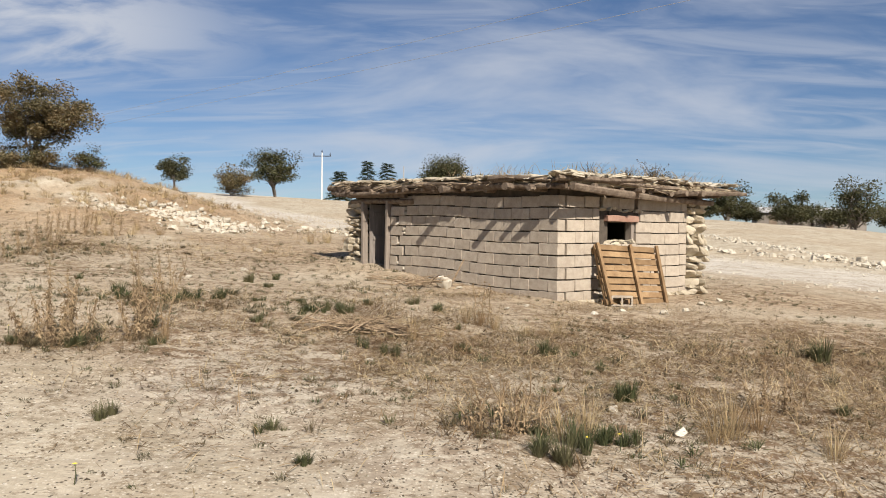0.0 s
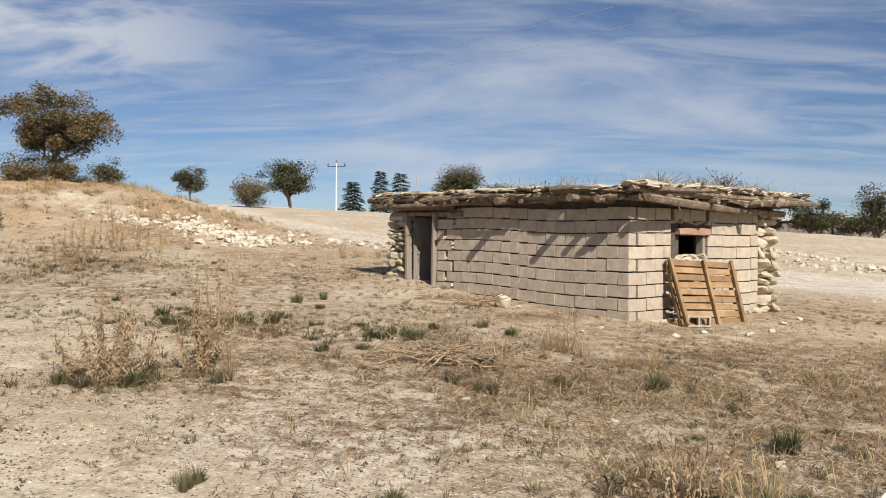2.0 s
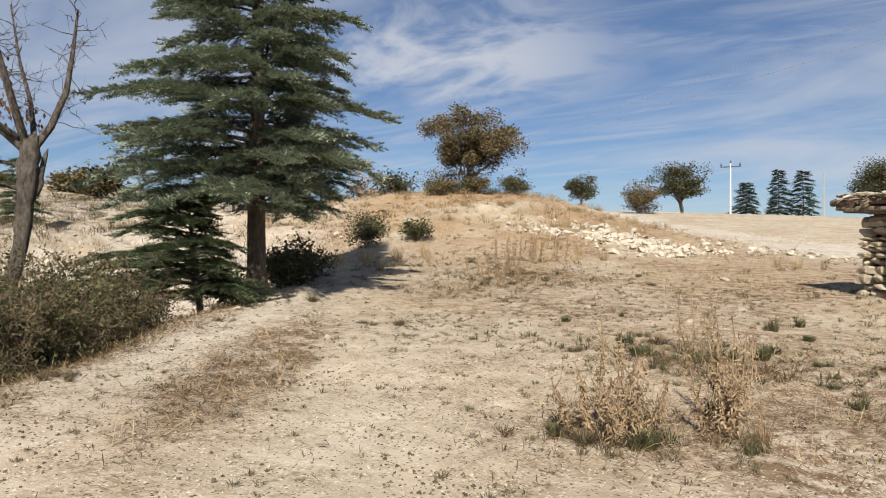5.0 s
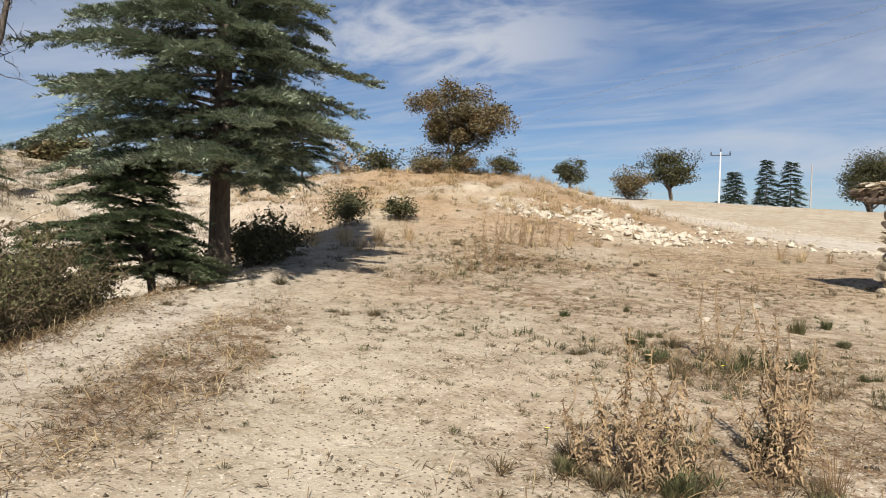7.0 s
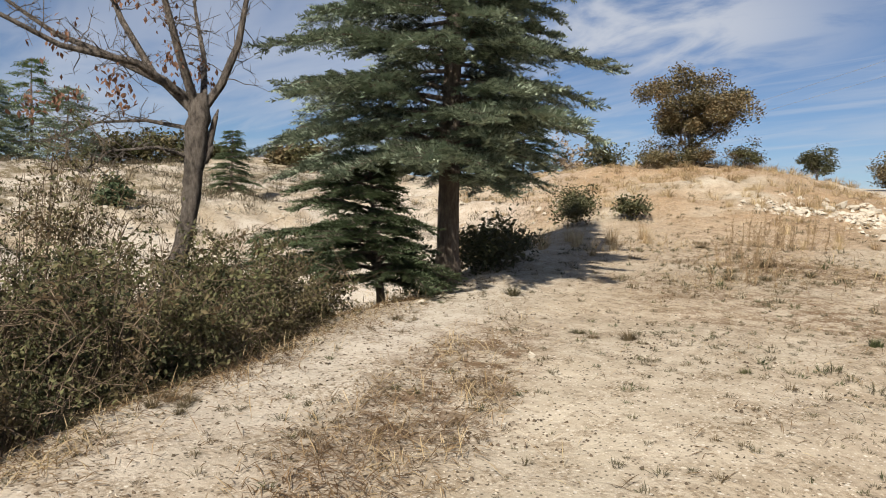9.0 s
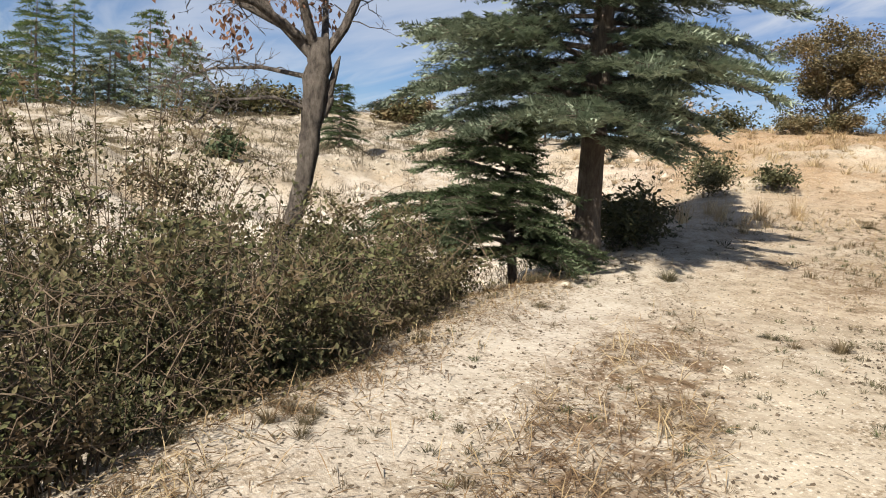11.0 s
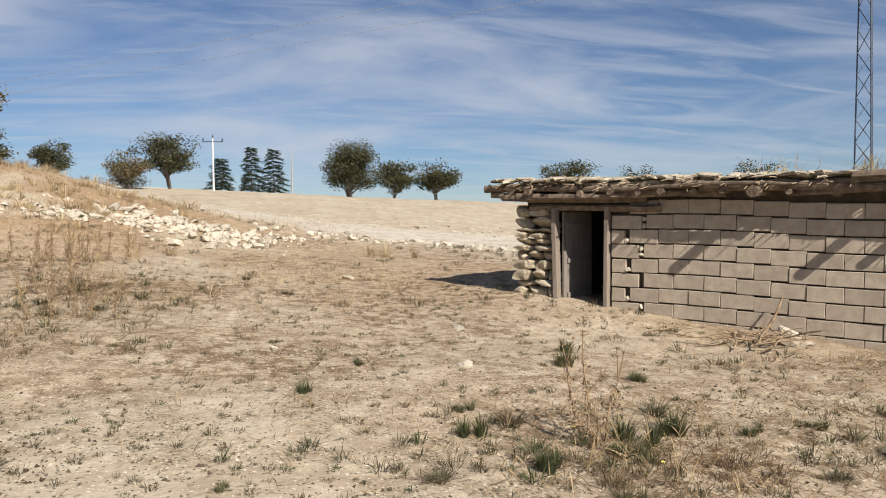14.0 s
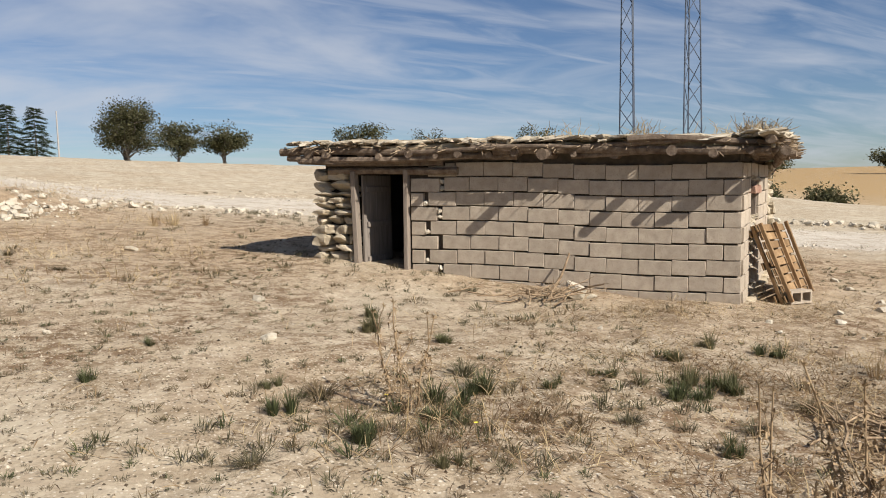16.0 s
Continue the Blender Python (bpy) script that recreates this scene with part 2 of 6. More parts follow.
M_THORN = leafy("dry_thorn_leaves", (0.05, 0.045, 0.022), (0.20, 0.165, 0.085), (0.09, 0.10, 0.04))
M_BRIER = plain("brier_wood", (0.06, 0.043, 0.03), (0.20, 0.15, 0.10), 12, 0.9, relief=0.2)
M_TUFT = leafy("green_tuft", (0.034, 0.045, 0.02), (0.14, 0.152, 0.068), (0.145, 0.132, 0.068))
M_STRAW = leafy("dry_grass", (0.34, 0.25, 0.13), (0.60, 0.48, 0.29), (0.27, 0.18, 0.095), rough=0.85)
M_LITTER = leafy("plant_litter", (0.075, 0.048, 0.026), (0.30, 0.205, 0.11), (0.14, 0.088, 0.048), rough=0.9)
M_GREYWEED = leafy("grey_weed", (0.06, 0.058, 0.032), (0.185, 0.16, 0.095), (0.15, 0.11, 0.062))
M_HILLSCRUB = leafy("hill_scrub_leaves", (0.06, 0.052, 0.032), (0.165, 0.135, 0.088), (0.12, 0.092, 0.06))
M_STICK = plain("dark_sticks", (0.13, 0.088, 0.055), (0.40, 0.30, 0.195), 12, 0.9, relief=0.2)
M_GRAVEL = plain("pale_gravel", (0.35, 0.295, 0.22), (0.52, 0.455, 0.36), 5, 0.95)
M_POST = plain("grey_post", (0.30, 0.29, 0.28), (0.38, 0.37, 0.36), 3, 0.8, relief=0.1)
M_YELLOW = plain("yellow_petals", (0.75, 0.60, 0.05), (0.8, 0.68, 0.1), relief=0.1)
M_POLE = plain("pale_concrete", (0.56, 0.56, 0.545), (0.66, 0.66, 0.65), 3, 0.7, relief=0.1)
M_STEEL = plain("galvanised_steel", (0.055, 0.068, 0.095), (0.095, 0.115, 0.15), 3, 0.55, relief=0.1, metal=0.3)
M_ROOFTILE = plain("far_sheet_roof", (0.33, 0.32, 0.31), (0.42, 0.41, 0.40), 2, 0.8)
M_DARKFAR = plain("shed_wall", (0.16, 0.14, 0.12), (0.22, 0.195, 0.17), 2, 0.9)


# ---- mesh helpers ----
def np_mesh(name, verts, faces, material, smooth=False):
    """A mesh from an array of places and one of faces that all have the same number of corners."""
    verts, faces = np.asarray(verts, np.float32), np.asarray(faces, np.int32)
    me = bpy.data.meshes.new(name)
    k = faces.shape[1]
    me.vertices.add(len(verts))
    me.vertices.foreach_set("co", verts.ravel())
    me.loops.add(faces.size)
    me.loops.foreach_set("vertex_index", faces.ravel())
    me.polygons.add(len(faces))
    me.polygons.foreach_set("loop_start", np.arange(0, faces.size, k, dtype=np.int32))
    me.polygons.foreach_set("use_smooth", np.full(len(faces), smooth))
    me.update(calc_edges=True)
    if material:
        me.materials.append(material)
    return me


class Geo:
    """Gathers quads and triangles (as quads with a doubled corner are not made: tubes, blades and lumps are kept apart)."""

    def __init__(self):
        self.v, self.f, self.n = [], [], 0

    def add(self, verts, faces):
        self.v.append(np.asarray(verts, float).reshape(-1, 3))
        self.f.append(np.asarray(faces, int) + self.n)
        self.n += len(self.v[-1])

    def tube(self, points, radii, sides=5):
        """A tapering tube along points."""
        p, r = np.asarray(points, float), np.asarray(radii, float)
        way = np.gradient(p, axis=0)
        way /= np.linalg.norm(way, axis=1)[:, None] + 1e-9
        ref = np.array([0.31, 0.17, 0.93]) if abs(way[0, 2]) < 0.8 else np.array([0.95, 0.2, 0.1])
        a = np.cross(way, ref)
        a /= np.linalg.norm(a, axis=1)[:, None] + 1e-9
        b = np.cross(way, a)
        ang = np.linspace(0, 2 * np.pi, sides, endpoint=False)
        ring = p[:, None] + r[:, None, None] * (np.cos(ang)[None, :, None] * a[:, None] + np.sin(ang)[None, :, None] * b[:, None])
        k, s = len(p), sides
        i, j = np.meshgrid(np.arange(k - 1), np.arange(s), indexing="ij")
        quads = np.stack([i * s + j, i * s + (j + 1) % s, (i + 1) * s + (j + 1) % s, (i + 1) * s + j], -1).reshape(-1, 4)
        self.add(ring.reshape(-1, 3), quads)

    def stamp(self, verts, faces, places, turns, sizes):
        """Copies of a small shape: turns is (n, 3, 3), sizes (n,) or (n, 3)."""
        verts, faces = np.asarray(verts, float), np.asarray(faces, int)
        places, turns, sizes = np.asarray(places, float), np.asarray(turns, float), np.asarray(sizes, float)
        sizes = sizes[:, None, None] if sizes.ndim == 1 else sizes[:, None, :]
        all_v = np.einsum("nij,nkj->nki", turns, verts[None] * sizes) + places[:, None]
        all_f = faces[None] + (np.arange(len(places)) * len(verts))[:, None, None]
        self.add(all_v.reshape(-1, 3), all_f.reshape(-1, faces.shape[1]))

    def mesh(self, name, material, smooth=False):
        return np_mesh(name, np.concatenate(self.v), np.concatenate(self.f), material, smooth)


def euler_turns(rx, ry, rz):
    cx, sx, cy, sy, cz, sz = np.cos(rx), np.sin(rx), np.cos(ry), np.sin(ry), np.cos(rz), np.sin(rz)
    o, i = np.zeros_like(cx), np.ones_like(cx)
    x = np.stack([i, o, o, o, cx, -sx, o, sx, cx], -1).reshape(-1, 3, 3)
    y = np.stack([cy, o, sy, o, i, o, -sy, o, cy], -1).reshape(-1, 3, 3)
    z = np.stack([cz, -sz, o, sz, cz, o, o, o, i], -1).reshape(-1, 3, 3)
    return z @ y @ x


def along_turns(ways, rolls):
    """Turns that lay a shape's x axis along the ways."""
    w = ways / (np.linalg.norm(ways, axis=1)[:, None] + 1e-9)
    up = np.tile([0.03, 0.02, 1.0], (len(w), 1))
    y = np.cross(up, w)
    y /= np.linalg.norm(y, axis=1)[:, None] + 1e-9
    z = np.cross(w, y)
    c, s = np.cos(rolls)[:, None], np.sin(rolls)[:, None]
    return np.stack([w, c * y + s * z, c * z - s * y], -1)


def lattice(ix, iy, seed):
    v = np.sin(ix * 127.1 + iy * 311.7 + seed * 74.7) * 43758.5453
    return v - np.floor(v)


def soft_noise(x, y, seed=0):
    ix, iy = np.floor(x), np.floor(y)
    fx, fy = x - ix, y - iy
    fx, fy = fx * fx * (3 - 2 * fx), fy * fy * (3 - 2 * fy)
    a, b = lattice(ix, iy, seed), lattice(ix + 1, iy, seed)
    c, d = lattice(ix, iy + 1, seed), lattice(ix + 1, iy + 1, seed)
    return (a + (b - a) * fx) * (1 - fy) + (c + (d - c) * fx) * fy - 0.5


def ramp(low, high, v):
    t = np.clip((np.asarray(v, float) - low) / (high - low), 0, 1)
    return t * t * (3 - 2 * t)


def bell(x, y, cx, cy, sx, sy, turn=0.0):
    c, s = math.cos(radians(turn)), math.sin(radians(turn))
    u, v = (x - cx) * c + (y - cy) * s, (y - cy) * c - (x - cx) * s
    return np.exp(-0.5 * ((u / sx) ** 2 + (v / sy) ** 2))


# ---- the lie of the land ----
def edge_side(x, y):
    """Metres past the brink of the gully, which runs beside the path."""
    return (-7.7 - 0.47 * (y - 5.2) - x) / 1.105 + 0.22 * ramp(5.8, 4.4, y)


ROAD = ((30.0, 12.0), (15.5, 18.0), (10.0, 23.0), (4.0, 28.5), (-4.0, 32.0), (-12.0, 37.5), (-20.0, 52.0), (-24.0, 75.0), (-26.0, 140.0))


def road_off(x, y):
    """Distance from the middle of the dirt road."""
    best = np.full(np.shape(x), 1e9)
    for (ax, ay), (bx, by) in zip(ROAD, ROAD[1:]):
        dx, dy = bx - ax, by - ay
        t = np.clip(((x - ax) * dx + (y - ay) * dy) / (dx * dx + dy * dy), 0, 1)
        best = np.minimum(best, np.hypot(x - ax - t * dx, y - ay - t * dy))
    return best


def land(x, y):
    x, y = np.asarray(x, float), np.asarray(y, float)
    far = np.hypot(x, y)
    z = -0.149 - 0.0546 * 60 * np.tanh(x / 60) + 0.0519 * 90 * np.tanh(y / 90)
    ridge = 1.12 * ramp(30, 64, y) + 0.75 * ramp(70, 112, y)
    z = z + ridge * ramp(60, 30, x - 0.35 * (y - 60)) * ramp(-90, -40, x)
    z = z + 3.4 * ramp(90, 320, far) * ramp(0, 60, x + 0.3 * y)
    # the mound under the oak, with its shoulder towards the road
    z = z + 1.3 * bell(x, y, -17.6, 30.5, 5.0, 4.0, 20) + 0.4 * bell(x, y, -12.2, 28.0, 4.0, 3.0, -20) + 0.5 * bell(x, y, -14.0, 23.5, 3.0, 3.2)
    # the gully and the hill beyond it
    u = edge_side(x, y) + 0.35 * soft_noise(x * 0.6, y * 0.6, 3)
    open_end = ramp(25, 14, y)
    z = z - (1.5 * ramp(-0.2, 3.6, u) - 1.5 * ramp(6, 14, u)) * open_end
    z = z + (1.4 + 0.8 * ramp(20, 34, y)) * ramp(12, 27, u) * ramp(60, 35, y)
    z = z + 0.9 * bell(x, y, -27, 33, 8, 6)
    z = z - 1.7 * bell(x, y, 58, 54, 13, 14)
    # bank beyond the road
    z = z + 0.6 * ramp(3.5, 9, road_off(x, y)) * bell(x, y, 26, 48, 16, 18)
    # small relief
    z = z + 0.10 * soft_noise(x * 0.45, y * 0.45, 1) + 0.05 * soft_noise(x * 1.3, y * 1.3, 2) + 0.018 * soft_noise(x * 4.1, y * 4.1, 4)
    rough = 0.9 * bell(x, y, -16, 28, 6, 5) + 0.9 * ramp(2.5, 6, u) * ramp(40, 20, u)
    z = z + rough * (0.5 * soft_noise(x * 0.9, y * 0.9, 5) + 0.3 * soft_noise(x * 2.3, y * 2.3, 6))
    return z


def land_at(x, y):
    return float(land(np.array([x]), np.array([y]))[0])


def build_ground():
    n = 400
    s = np.linspace(-1, 1, n)
    a, b = 5.0, math.asinh(1600 / 5.0)
    gx, gy = np.meshgrid(-3.0 + a * np.sinh(b * s), 10.0 + a * np.sinh(b * s), indexing="ij")
    x, y = gx.ravel(), gy.ravel()
    z = land(x, y) + (0.03 * np.abs(soft_noise(x * 2.6, y * 2.6, 8)) + 0.022 * soft_noise(x * 4.6, y * 4.6, 7)) * ramp(40, 20, np.hypot(x, y))
    i, j = np.meshgrid(np.arange(n - 1), np.arange(n - 1), indexing="ij")
    quads = np.stack([i * n + j, (i + 1) * n + j, (i + 1) * n + j + 1, i * n + j + 1], -1).reshape(-1, 4)
    me = np_mesh("ground", np.stack([x, y, z], -1), quads, M_GROUND, True)
    u = edge_side(x, y)
    w = 0.5 + soft_noise(x * 0.5, y * 0.5, 11) + 0.5 * soft_noise(x * 1.7, y * 1.7, 12)
    road = ramp(4.4, 3.0, road_off(x, y) + 1.2 * soft_noise(x * 0.4, y * 0.4, 13))
    pale = np.maximum(road * 0.85, ramp(1.2, 3.5, u) * 0.6 * ramp(45, 25, u) * ramp(0.25, 0.55, w))
    pale = np.maximum(pale, 0.55 * bell(x, y, -8.8, 8.0, 0.7, 4.0, 25))
    pale = np.maximum(pale, 0.45 * ramp(0.3, 0.8, w) * bell(x, y, -2.2, 4.5, 2.6, 2.2))
    ochre = np.clip(1.7 * bell(x, y, -15.0, 26.5, 5.5, 4.8) + 0.5 * bell(x, y, -3.5, 18.5, 6, 4.0) + 0.2 * bell(x, y, 1, 9, 5, 3) + 0.45 * bell(x, y, 7, 13, 5, 3.5), 0, 1) * ramp(-0.1, 0.5, w)
    straw = 2.0 * bell(x, y, -7.1, 7.0, 0.27, 1.25, 28) + 1.3 * bell(x, y, 1.6, 6.8, 2.8, 2.0) + 0.75 * bell(x, y, -1.4, 8.2, 1.3, 0.8)
    straw = straw + 0.6 * bell(x, y, -3.55, 7.0, 0.8, 0.6) + 0.5 * bell(x, y, -3.6, 9.6, 1.2, 0.8) + 0.9 * bell(x, y, 4.5, 9.0, 3, 1.6) + 0.5 * bell(x, y, -1.5, 10.2, 1.6, 0.8) + 0.5 * bell(x, y, -6.8, 14.5, 1.8, 2.6)
    straw = straw + 0.6 * bell(x, y, -5.5, 16.0, 3.5, 3.0) + 0.3 * bell(x, y, -2.8, 11.5, 2.2, 1.4) + 0.55 * bell(x, y, -4, 21, 7, 4) + 0.75 * bell(x, y, 8, 13, 5, 3.5) + 0.3 * bell(x, y, -14, 26, 5, 4)
    straw = np.clip(straw * (0.75 + 1.5 * (w - 0.35)), 0, 1) + 0.08 * ramp(0.5, 0.9, w)
    scrub = ramp(10, 15, u) * ramp(60, 40, u) * ramp(70, 45, y)
    field = ramp(45, 75, x - 0.1 * y) * ramp(20, 45, y)
    for name, values in (("pale", pale), ("ochre", ochre), ("straw", straw), ("scrub", scrub), ("field", field)):
        me.attributes.new(name, "FLOAT", "POINT").data.foreach_set("value", np.clip(values, 0, 1).astype(np.float32))
    ob = new("ground", me)
    return tagged(ob, "pale dusty soil with dry grass, gravel and a dirt road", "ground", kind="structure")


build_ground()


# ---- things: general ----
def thing(name, loc, label, category, group="", kind="", rz=0.0):
    e = new(name)
    e.empty_display_size = 0.2
    e.matrix_world = pose(*loc, 0, 0, rz)
    return tagged(e, label, category, group, kind)


def part(name, data, parent, label="", m=None):
    """Links a mesh as one object under a thing or a part; m: its pose in the parent's space."""
    ob = new(name, data)
    ob.parent = parent
    if m is not None:
        ob.matrix_basis = m
    return tagged(ob, label)


def bm_mesh(name, bm, material, smooth=False):
    me = bpy.data.meshes.new(name)
    if smooth:
        for f in bm.faces:
            f.smooth = True
    bm.to_mesh(me)
    bm.free()
    me.materials.append(material)
    return me


def box_mesh(name, size, material, bevel=0.008, rough=0.0, cuts=0, seed=0):
    """A box about its centre with worn edges."""
    bm = bmesh.new()
    bmesh.ops.create_cube(bm, size=1)
    bmesh.ops.scale(bm, vec=size, verts=bm.verts)
    if cuts:
        bmesh.ops.subdivide_edges(bm, edges=bm.edges[:], cuts=cuts, use_grid_fill=True)
    if bevel:
        edges = [e for e in bm.edges if len(e.link_faces) == 2 and e.calc_face_angle() > 0.5]
        bmesh.ops.bevel(bm, geom=edges, offset=bevel, segments=1, affect="EDGES")
    if rough:
        for v in bm.verts:
            k = noise.noise_vector(v.co * 9 + Vector((seed * 3.7, seed * 1.3, 0)))
            v.co += k * rough
    return bm_mesh(name, bm, material)


def stone_mesh(name, seed, material, flat=0.6, level=2):
    """A broken lump of stone, one unit across."""
    bm = bmesh.new()
    bmesh.ops.create_cube(bm, size=0.86)
    bmesh.ops.subdivide_edges(bm, edges=bm.edges[:], cuts=level, use_grid_fill=True)
    rnd = random.Random(seed)
    planes = [(Vector((rnd.gauss(0, 1), rnd.gauss(0, 1), rnd.gauss(0, 1))).normalized(), rnd.uniform(0.29, 0.5)) for _ in range(14)]
    for v in bm.verts:
        for nrm, dist in planes:
            over = v.co.dot(nrm) - dist
            if over > 0:
                v.co -= nrm * over
        v.co += noise.noise_vector(v.co * 2.3 + Vector((seed, 0, 0))) * 0.06
        v.co.z *= flat
    return bm_mesh(name, bm, material)


def log_mesh(name, length, r0, r1, seed, material, bend=0.03, sides=9):
    """A crooked pole along x, from 0 to length, with knots and closed ends."""
    rnd = random.Random(seed)
    k = max(5, int(length / 0.25))
    bm = bmesh.new()
    rings = []
    p1, p2 = rnd.uniform(0, 6), rnd.uniform(0, 6)
    for i in range(k + 1):
        t = i / k
        cy, cz = bend * math.sin(t * 5 + p1), bend * math.sin(t * 4 + p2)
        r = (r0 + (r1 - r0) * t) * (1 + 0.13 * rnd.uniform(-1, 1))
        rings.append([bm.verts.new((t * length, cy + r * math.cos(a) * (1 + 0.12 * math.sin(3 * a + p1)), cz + r * math.sin(a))) for a in [2 * math.pi * j / sides for j in range(sides)]])
    for a, b in zip(rings, rings[1:]):
        for j in range(sides):
            bm.faces.new((a[j], b[j], b[(j + 1) % sides], a[(j + 1) % sides]))
    bm.faces.new(rings[0])
    bm.faces.new(rings[-1][::-1])
    bmesh.ops.recalc_face_normals(bm, faces=bm.faces)
    return bm_mesh(name, bm, material, False)


# ---- the hut ----
CX, CY, CZ = 1.483, 12.229, 0.36
FRONT = Matrix(((0.7028, 0.7113, 0, 0), (-0.7113, 0.7028, 0, 0), (0, 0, 1, 0), (0, 0, 0, 1)))
SIDE_TURN = 37.0
COURSE, LONG = 0.197, 0.40
RISE = -0.026


def hut_pose(x, y, z, rx=0, ry=0, rz=0):
    """A pose in the front wall's space: x along the wall to its corner at 0, y into the hut, z above the corner's foot."""
    return pose(x, y, z, rx, ry, rz)


def block_size_mesh(width, seed, depth=0.19, height=COURSE - 0.017):
    return box_mesh("block", (width - 0.006, depth, height), M_BLOCK, 0.005, 0.0035, 2, seed)


def build_hut():
    hut = thing("stone_hut", (CX, CY, CZ), "low hut of grey concrete blocks and field stones with log roof", "hut")
    hut.matrix_world = Matrix.Translation((CX, CY, CZ)) @ FRONT
    side = Matrix.Rotation(radians(SIDE_TURN) - math.atan2(-0.7113, 0.7028), 4, "Z")
    rnd = random.Random(5)
    blocks = {}

    def block(width, parent, m):
        key = (round(width, 2), rnd.randrange(3))
        if key not in blocks:
            blocks[key] = block_size_mesh(key[0], key[1] + 10 * key[0])
        return part("block", blocks[key], parent, m=m)

    # cores of darkened mortar behind the blocks, with door and window left free
    def core(name, pieces, parent_m=None, material=M_SHADED_MORTAR):
        wall = None
        for x0, x1, y0, y1, z0, z1 in pieces:
            bm = bmesh.new()
            bmesh.ops.create_cube(bm, size=1)
            bmesh.ops.scale(bm, vec=(x1 - x0, y1 - y0, z1 - z0), verts=bm.verts)
            bmesh.ops.translate(bm, vec=((x0 + x1) / 2, (y0 + y1) / 2, (z0 + z1) / 2), verts=bm.verts)
            if wall is None:
                wall = part(name, bm_mesh(name, bm, material), hut, m=parent_m)
            else:
                part("wall_core", bm_mesh("wall_core", bm, material), wall)
        return wall

    front = core("front_wall", [(-4.27, -0.06, 0.06, 0.26, -0.5, 1.80), (-5.68, -5.14, 0.20, 0.40, -0.2, 2.08), (-5.14, -4.27, 0.04, 0.26, 1.80, 2.06), (-4.27, -2.8, 0.05, 0.26, 1.80, 2.04), (-2.8, -1.4, 0.05, 0.26, 1.80, 2.0), (-1.4, -0.02, 0.05, 0.26, 1.80, 1.96)])
    tagged(front, "front wall of grey blocks laid in wavering courses")
    sidew = core("side_wall", [(0.06, 1.22, 0.06, 0.26, -0.5, 1.80), (1.86, 3.30, 0.06, 0.26, -0.5, 1.80), (3.30, 3.84, 0.2, 0.36, -0.5, 1.80), (1.22, 1.86, 0.02, 0.26, -0.5, 1.04), (1.22, 1.86, 0.02, 0.26, 1.36, 1.80), (0.02, 3.84, 0.05, 0.26, 1.80, 1.95)], side)
    tagged(sidew, "sunlit side wall of blocks with a small window")
    ex, ey = math.cos(radians(SIDE_TURN + 45.35)), math.sin(radians(SIDE_TURN + 45.35))
    # back and far end of the hut, darker than the block walls
    bx, by = 3.84 * ex, 3.84 * ey
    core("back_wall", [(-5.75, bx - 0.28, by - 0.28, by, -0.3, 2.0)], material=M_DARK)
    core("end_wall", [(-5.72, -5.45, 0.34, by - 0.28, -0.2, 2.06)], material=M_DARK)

    def sag(x):
        return RISE * x + 0.025 * math.sin(x * 1.7 + 0.6)

    for i in range(9):
        z = COURSE * (i + 0.5)
        x = 0.0
        if i % 2:
            # end of a block of the side wall shows at the corner, then the course begins
            block(0.20, front, hut_pose(-0.10, 0.095, z, 0, 0, 0))
            x = -0.205
        stop = -4.26 if i < 8 else -4.1
        while x > stop + 0.12:
            w = LONG
            if x - w < stop + 0.55 and i < 8:
                # short pieces and a chink filled with stones beside the door post
                w = min(LONG, x - stop - (0.20, 0.33, 0.24, 0.40, 0.28, 0.36, 0.22, 0.5, 0.3)[i])
                if w < 0.12:
                    w = x - stop
                else:
                    block(w, front, hut_pose(x - w / 2, 0.095 + rnd.uniform(-0.006, 0.008), z + sag(x - w / 2), 0, 1.4, rnd.uniform(-0.5, 0.5)))
                    x -= w + 0.07
                    for k in range(0 if i in (0, 3) else 1 + i % 2):
                        part("chink_stone", CHINKS[rnd.randrange(3)], front, m=hut_pose(x + 0.035, 0.025, z + sag(x) - 0.045 + 0.09 * k, rnd.uniform(0, 90), 0, rnd.uniform(0, 90)) @ Matrix.Diagonal((0.085, 0.09, 0.08, 1)))
                    w = x - stop
                    if w < 0.06:
                        break
            block(w, front, hut_pose(x - w / 2, 0.095 + rnd.uniform(-0.006, 0.008), z + sag(x - w / 2), rnd.uniform(-0.5, 0.5), 1.4 + rnd.uniform(-0.4, 0.4), rnd.uniform(-0.6, 0.6)))
            x -= w
    # side wall blocks
    for i in range(9):
        z = COURSE * (i + 0.5)
        x = 0.0 if i % 2 else 0.20
        while x < 3.25:
            w = LONG
            if x < 1.0 and x + w > 0.93:
                w = 0.96 - x
            if 0.95 < x < 1.86:
                if i in (5, 6) or i == 7:
                    x = 1.88 if i < 7 else 2.0
                    continue
                w = min(w, 1.9 - x)
            w = min(w, 3.3 - x)
            if w > 0.08:
                block(w, sidew, hut_pose(x + w / 2, 0.095 + rnd.uniform(-0.006, 0.01), z + 0.012 * math.sin(x * 2) + 0.006 * x, rnd.uniform(-0.5, 0.5), rnd.uniform(-0.8, 0.4), rnd.uniform(-0.6, 0.6)))
            x += max(w, 0.08)
            if abs(x - 0.96) < 0.01 and i < 5:
                for k in range(3):
                    part("chink_stone", CHINKS[rnd.randrange(3)], sidew, m=hut_pose(1.04 + rnd.uniform(-0.03, 0.03), 0.04 + rnd.uniform(-0.02, 0.03), z - 0.06 + 0.065 * k, 0, rnd.uniform(-15, 15), rnd.uniform(0, 90)) @ Matrix.Diagonal((0.17, 0.16, 0.10, 1)))
                x = 1.12
